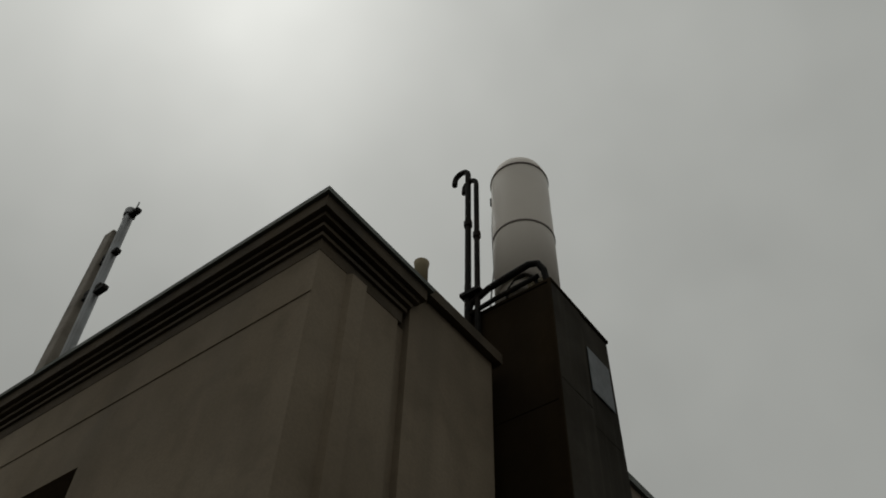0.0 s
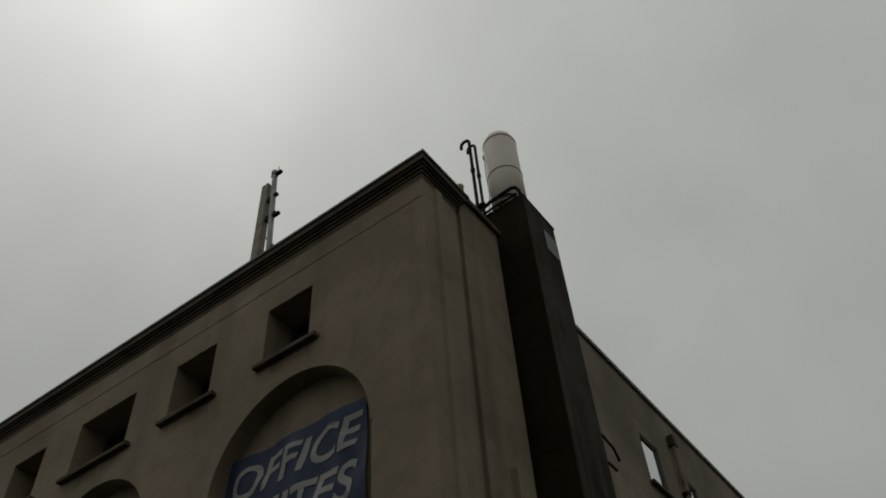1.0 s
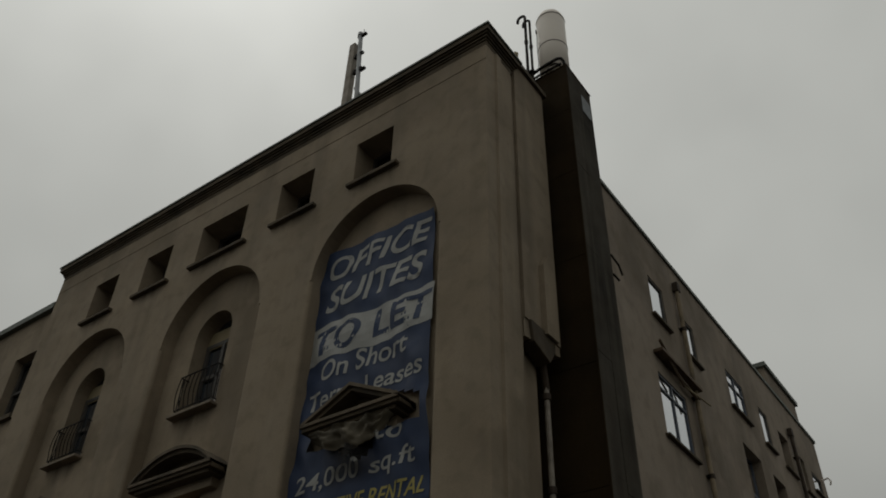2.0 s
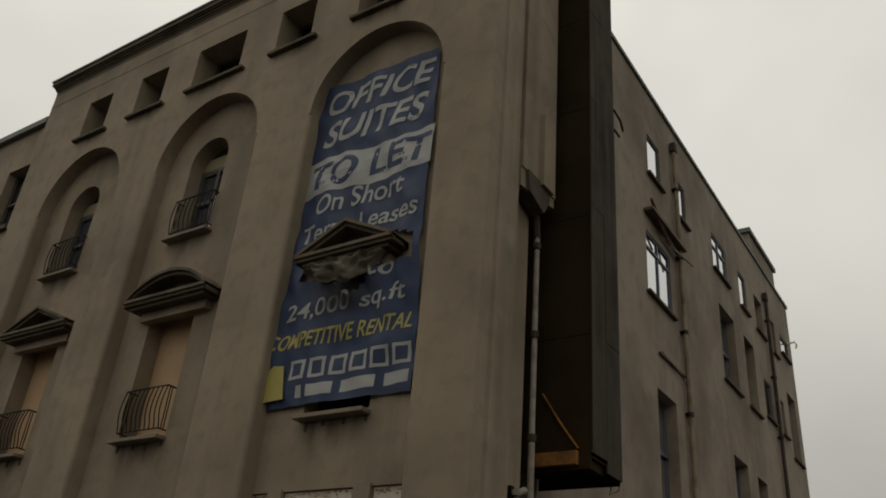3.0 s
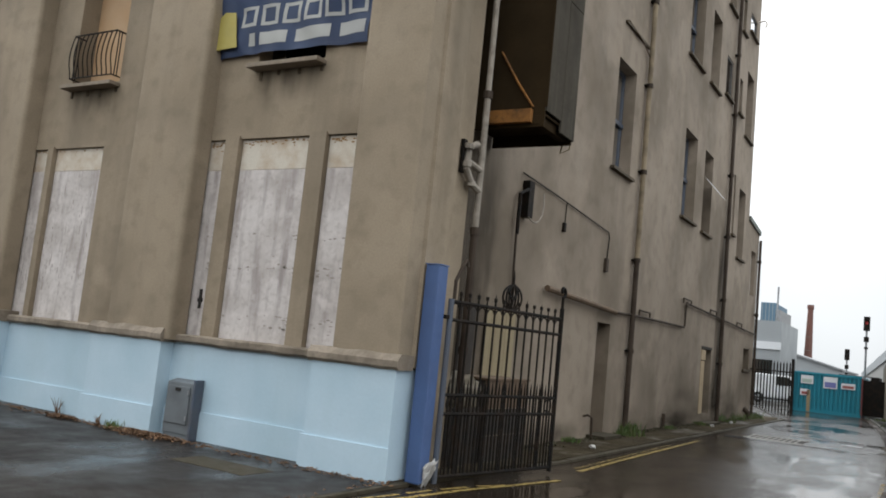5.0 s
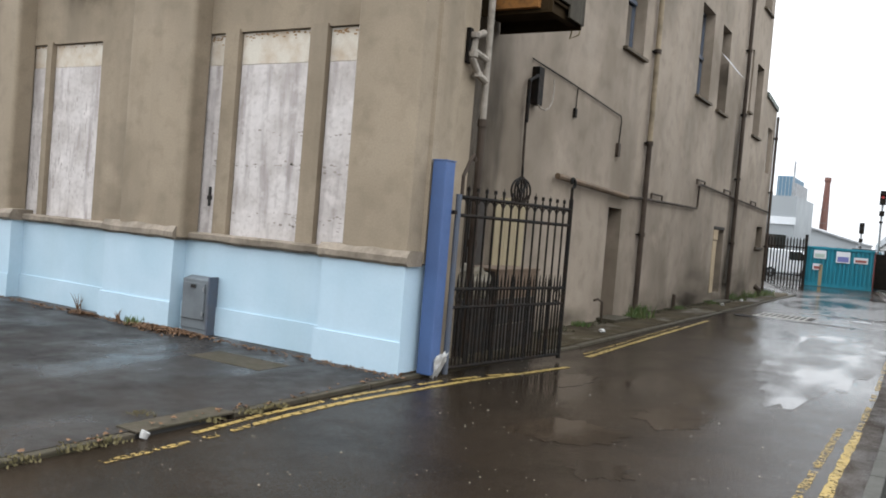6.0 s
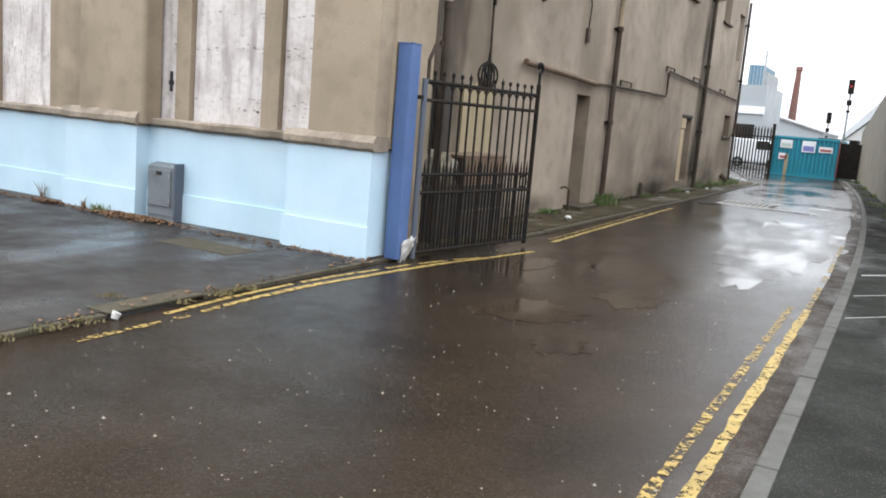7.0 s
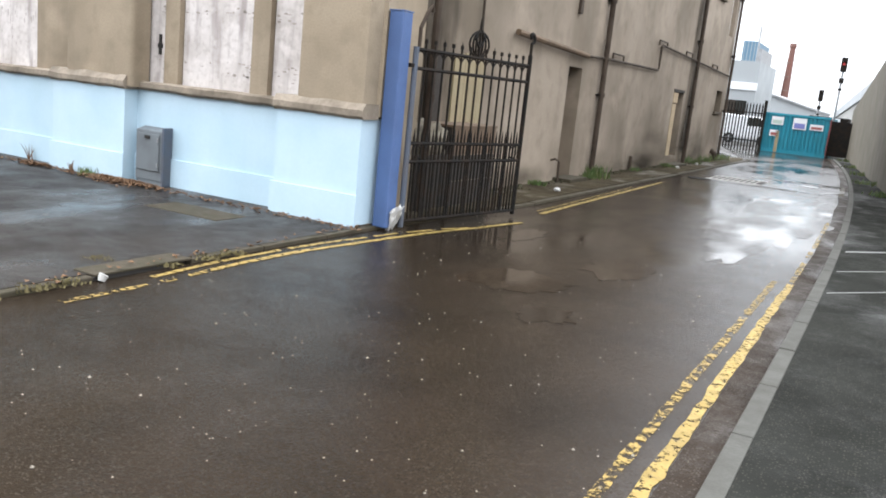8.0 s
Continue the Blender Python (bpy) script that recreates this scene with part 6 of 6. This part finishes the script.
part("post", boxed(-1.4, -1.27, 37.85, 38.0, -0.1, 2.45), IRON, pal)
gd = thing("mesh_gate", "dark mesh gate beside the container", "gate")
part("panel", boxed(1.75, 2.75, 38.3, 38.34, 0.05, 1.75), IRON, gd)
part("post", boxed(2.75, 2.85, 38.25, 38.4, -0.1, 1.85), IRON, gd)
part("post", boxed(1.7, 1.78, 38.2, 38.3, -0.1, 1.85), SIGNRED, gd, "dull red gate post")
cab2 = thing("site_cabin", "low dark cabin behind the container", "cabin")
part("body", boxed(0.2, 2.2, 44, 47, -0.1, 2.0, 0.03), IRON, cab2)
part("fascia", boxed(1.1, 1.8, 43.93, 44.0, 1.72, 1.95), SIGN, cab2)

van = thing("parked_van", "white van parked behind the palisade gate", "van")
bm = bmesh.new()
prism(bm, [(-4.8, 0.3), (-1.5, 0.3), (-1.5, 0.85), (-1.95, 1.0), (-2.5, 1.6), (-4.8, 1.65)], "y", 45.0, 46.6)
part("body", bevelled(bm, 0.08, 3), VAN, van)
for x in (-2.2, -4.1):
    tyre = part("wheel", tubed([(x, 44.95, 0.25), (x, 45.15, 0.25)], 0.3, 18), RUBBER, van)
    part("rim", tubed([(x, 44.93, 0.25), (x, 44.95, 0.25)], 0.16, 14), GALV, tyre)
bm = bmesh.new()
prism(bm, [(-2.0, 1.05), (-2.52, 1.55), (-3.1, 1.55), (-3.1, 1.05)], "y", 44.98, 44.995)
part("side_window", bm, GLASSDARK, van)
part("headlight", boxed(-1.62, -1.5, 44.97, 45.1, 0.65, 0.8), GLASS, van)

shed = thing("industrial_shed", "pale low-pitched industrial shed beyond the yard", "shed")
bm = bmesh.new()
prism(bm, [(-17.5, -0.1), (-4.4, -0.1), (-4.4, 3.1), (-13.1, 5.4), (-17.5, 4.3)], "y", 101, 125)
part("wall", bm, SHEDWHITE, shed)
bm = bmesh.new()
prism(bm, [(-17.7, 4.25), (-13.1, 5.4), (-4.2, 3.05), (-4.2, 3.25), (-13.1, 5.6), (-17.7, 4.45)], "y", 100.6, 125)
part("roof", bm, GALV, shed)
part("roller_door", boxed(-15.2, -12.2, 100.9, 101, -0.1, 3.2), FRAMEDARK, shed, "dark roller door")
for x in (-10.5, -8.5, -6.5):
    part("window", boxed(x, x + 1.2, 100.92, 101, 1.6, 2.4), GLASSDARK, shed)
works = thing("works_building", "tall pale blue and grey clad works building in the distance", "building")
part("wall", boxed(-18.3, -16.2, 128, 140, -0.1, 12.9), SHEDBLUE, works, "faded blue cladding")
bm = bmesh.new()
prism(bm, [(-17.5, -0.1), (-15.3, -0.1), (-15.3, 8.3), (-17.5, 8.8)], "y", 127.0, 140)
part("annex", bm, SHEDWHITE, works)
part("stair_tower", boxed(-16.2, -15.55, 128.4, 140, -0.1, 11.9, 0.02), GALV, works)
for k in range(4):
    part("cladding_rib", boxed(-18.1 + 0.5 * k, -18.04 + 0.5 * k, 127.92, 128.0, 8.8, 12.8), SHEDWHITE, works)
part("gallery", boxed(-16.0, -15.2, 126.6, 127.4, 7.4, 7.65), GALV, works)
for z in (5.0, 8.6):
    part("window", boxed(-16.7, -16.1, 127.3, 127.4, z, z + 0.7), GLASSDARK, works)
block = thing("corner_building", "narrow pale building seen past the end of the side wall", "building")
part("wall", boxed(-6.6, -4.05, 52, 60, -0.1, 5.2), SHEDWHITE, block)
part("fascia", boxed(-6.6, -4.0, 51.9, 52, 3.3, 3.8), SIGN, block, "pale fascia")
part("window", boxed(-6.2, -4.5, 51.94, 52, 1.2, 2.6), GLASSDARK, block)
part("flue_pipe", tubed([(-4.5, 53, 5.2), (-4.5, 53, 7.6)], 0.06, 8), GALV, block)

stack = thing("brick_chimney", "tall tapering red brick factory chimney", "chimney")
SX, SY = -12.75, 140.0
part("shaft", tubed([(SX, SY, -0.1), (SX + 0.1, SY, 13.1)], [0.78, 0.42], 20), BRICK, stack)
part("cap", tubed([(SX + 0.1, SY, 13.1), (SX + 0.1, SY, 13.4), (SX + 0.1, SY, 13.9)], [0.44, 0.54, 0.5], 20), BRICK, stack)
for k in range(5):
    z = 2 + 2.2 * k
    part("iron_hoop", tubed([(SX + 0.02, SY, z), (SX + 0.02, SY, z + 0.12)], 0.8 - 0.028 * z, 20), BAND, stack)

for i, (x, y, z) in enumerate(((1.8, 39.0, 4.88), (-0.05, 52.0, 3.72))):
    sig = thing("signal_post", "slim grey signal post with a dark signal head" + (" showing red" if i == 0 else ""), "signal", "railway signals")
    part("post", tubed([(x, y, -0.1), (x, y, z - 0.7)], 0.05, 8), GALV, sig)
    part("head", boxed(x - 0.14, x + 0.14, y - 0.12, y + 0.12, z - 0.7, z, 0.02), IRON, sig)
    part("hood", boxed(x - 0.13, x + 0.13, y - 0.25, y - 0.12, z - 0.2, z - 0.17), IRON, sig)
    part("lens", tubed([(x, y - 0.135, z - 0.32), (x, y - 0.12, z - 0.32)], 0.07, 14), REDLENS if i == 0 else DARK, sig)
    part("junction_box", boxed(x - 0.11, x + 0.11, y - 0.1, y + 0.1, z - 1.25, z - 1.0, 0.01), IRON, sig)
    part("collar", tubed([(x, y, z - 1.6), (x, y, z - 1.5)], 0.09, 8), IRON, sig)
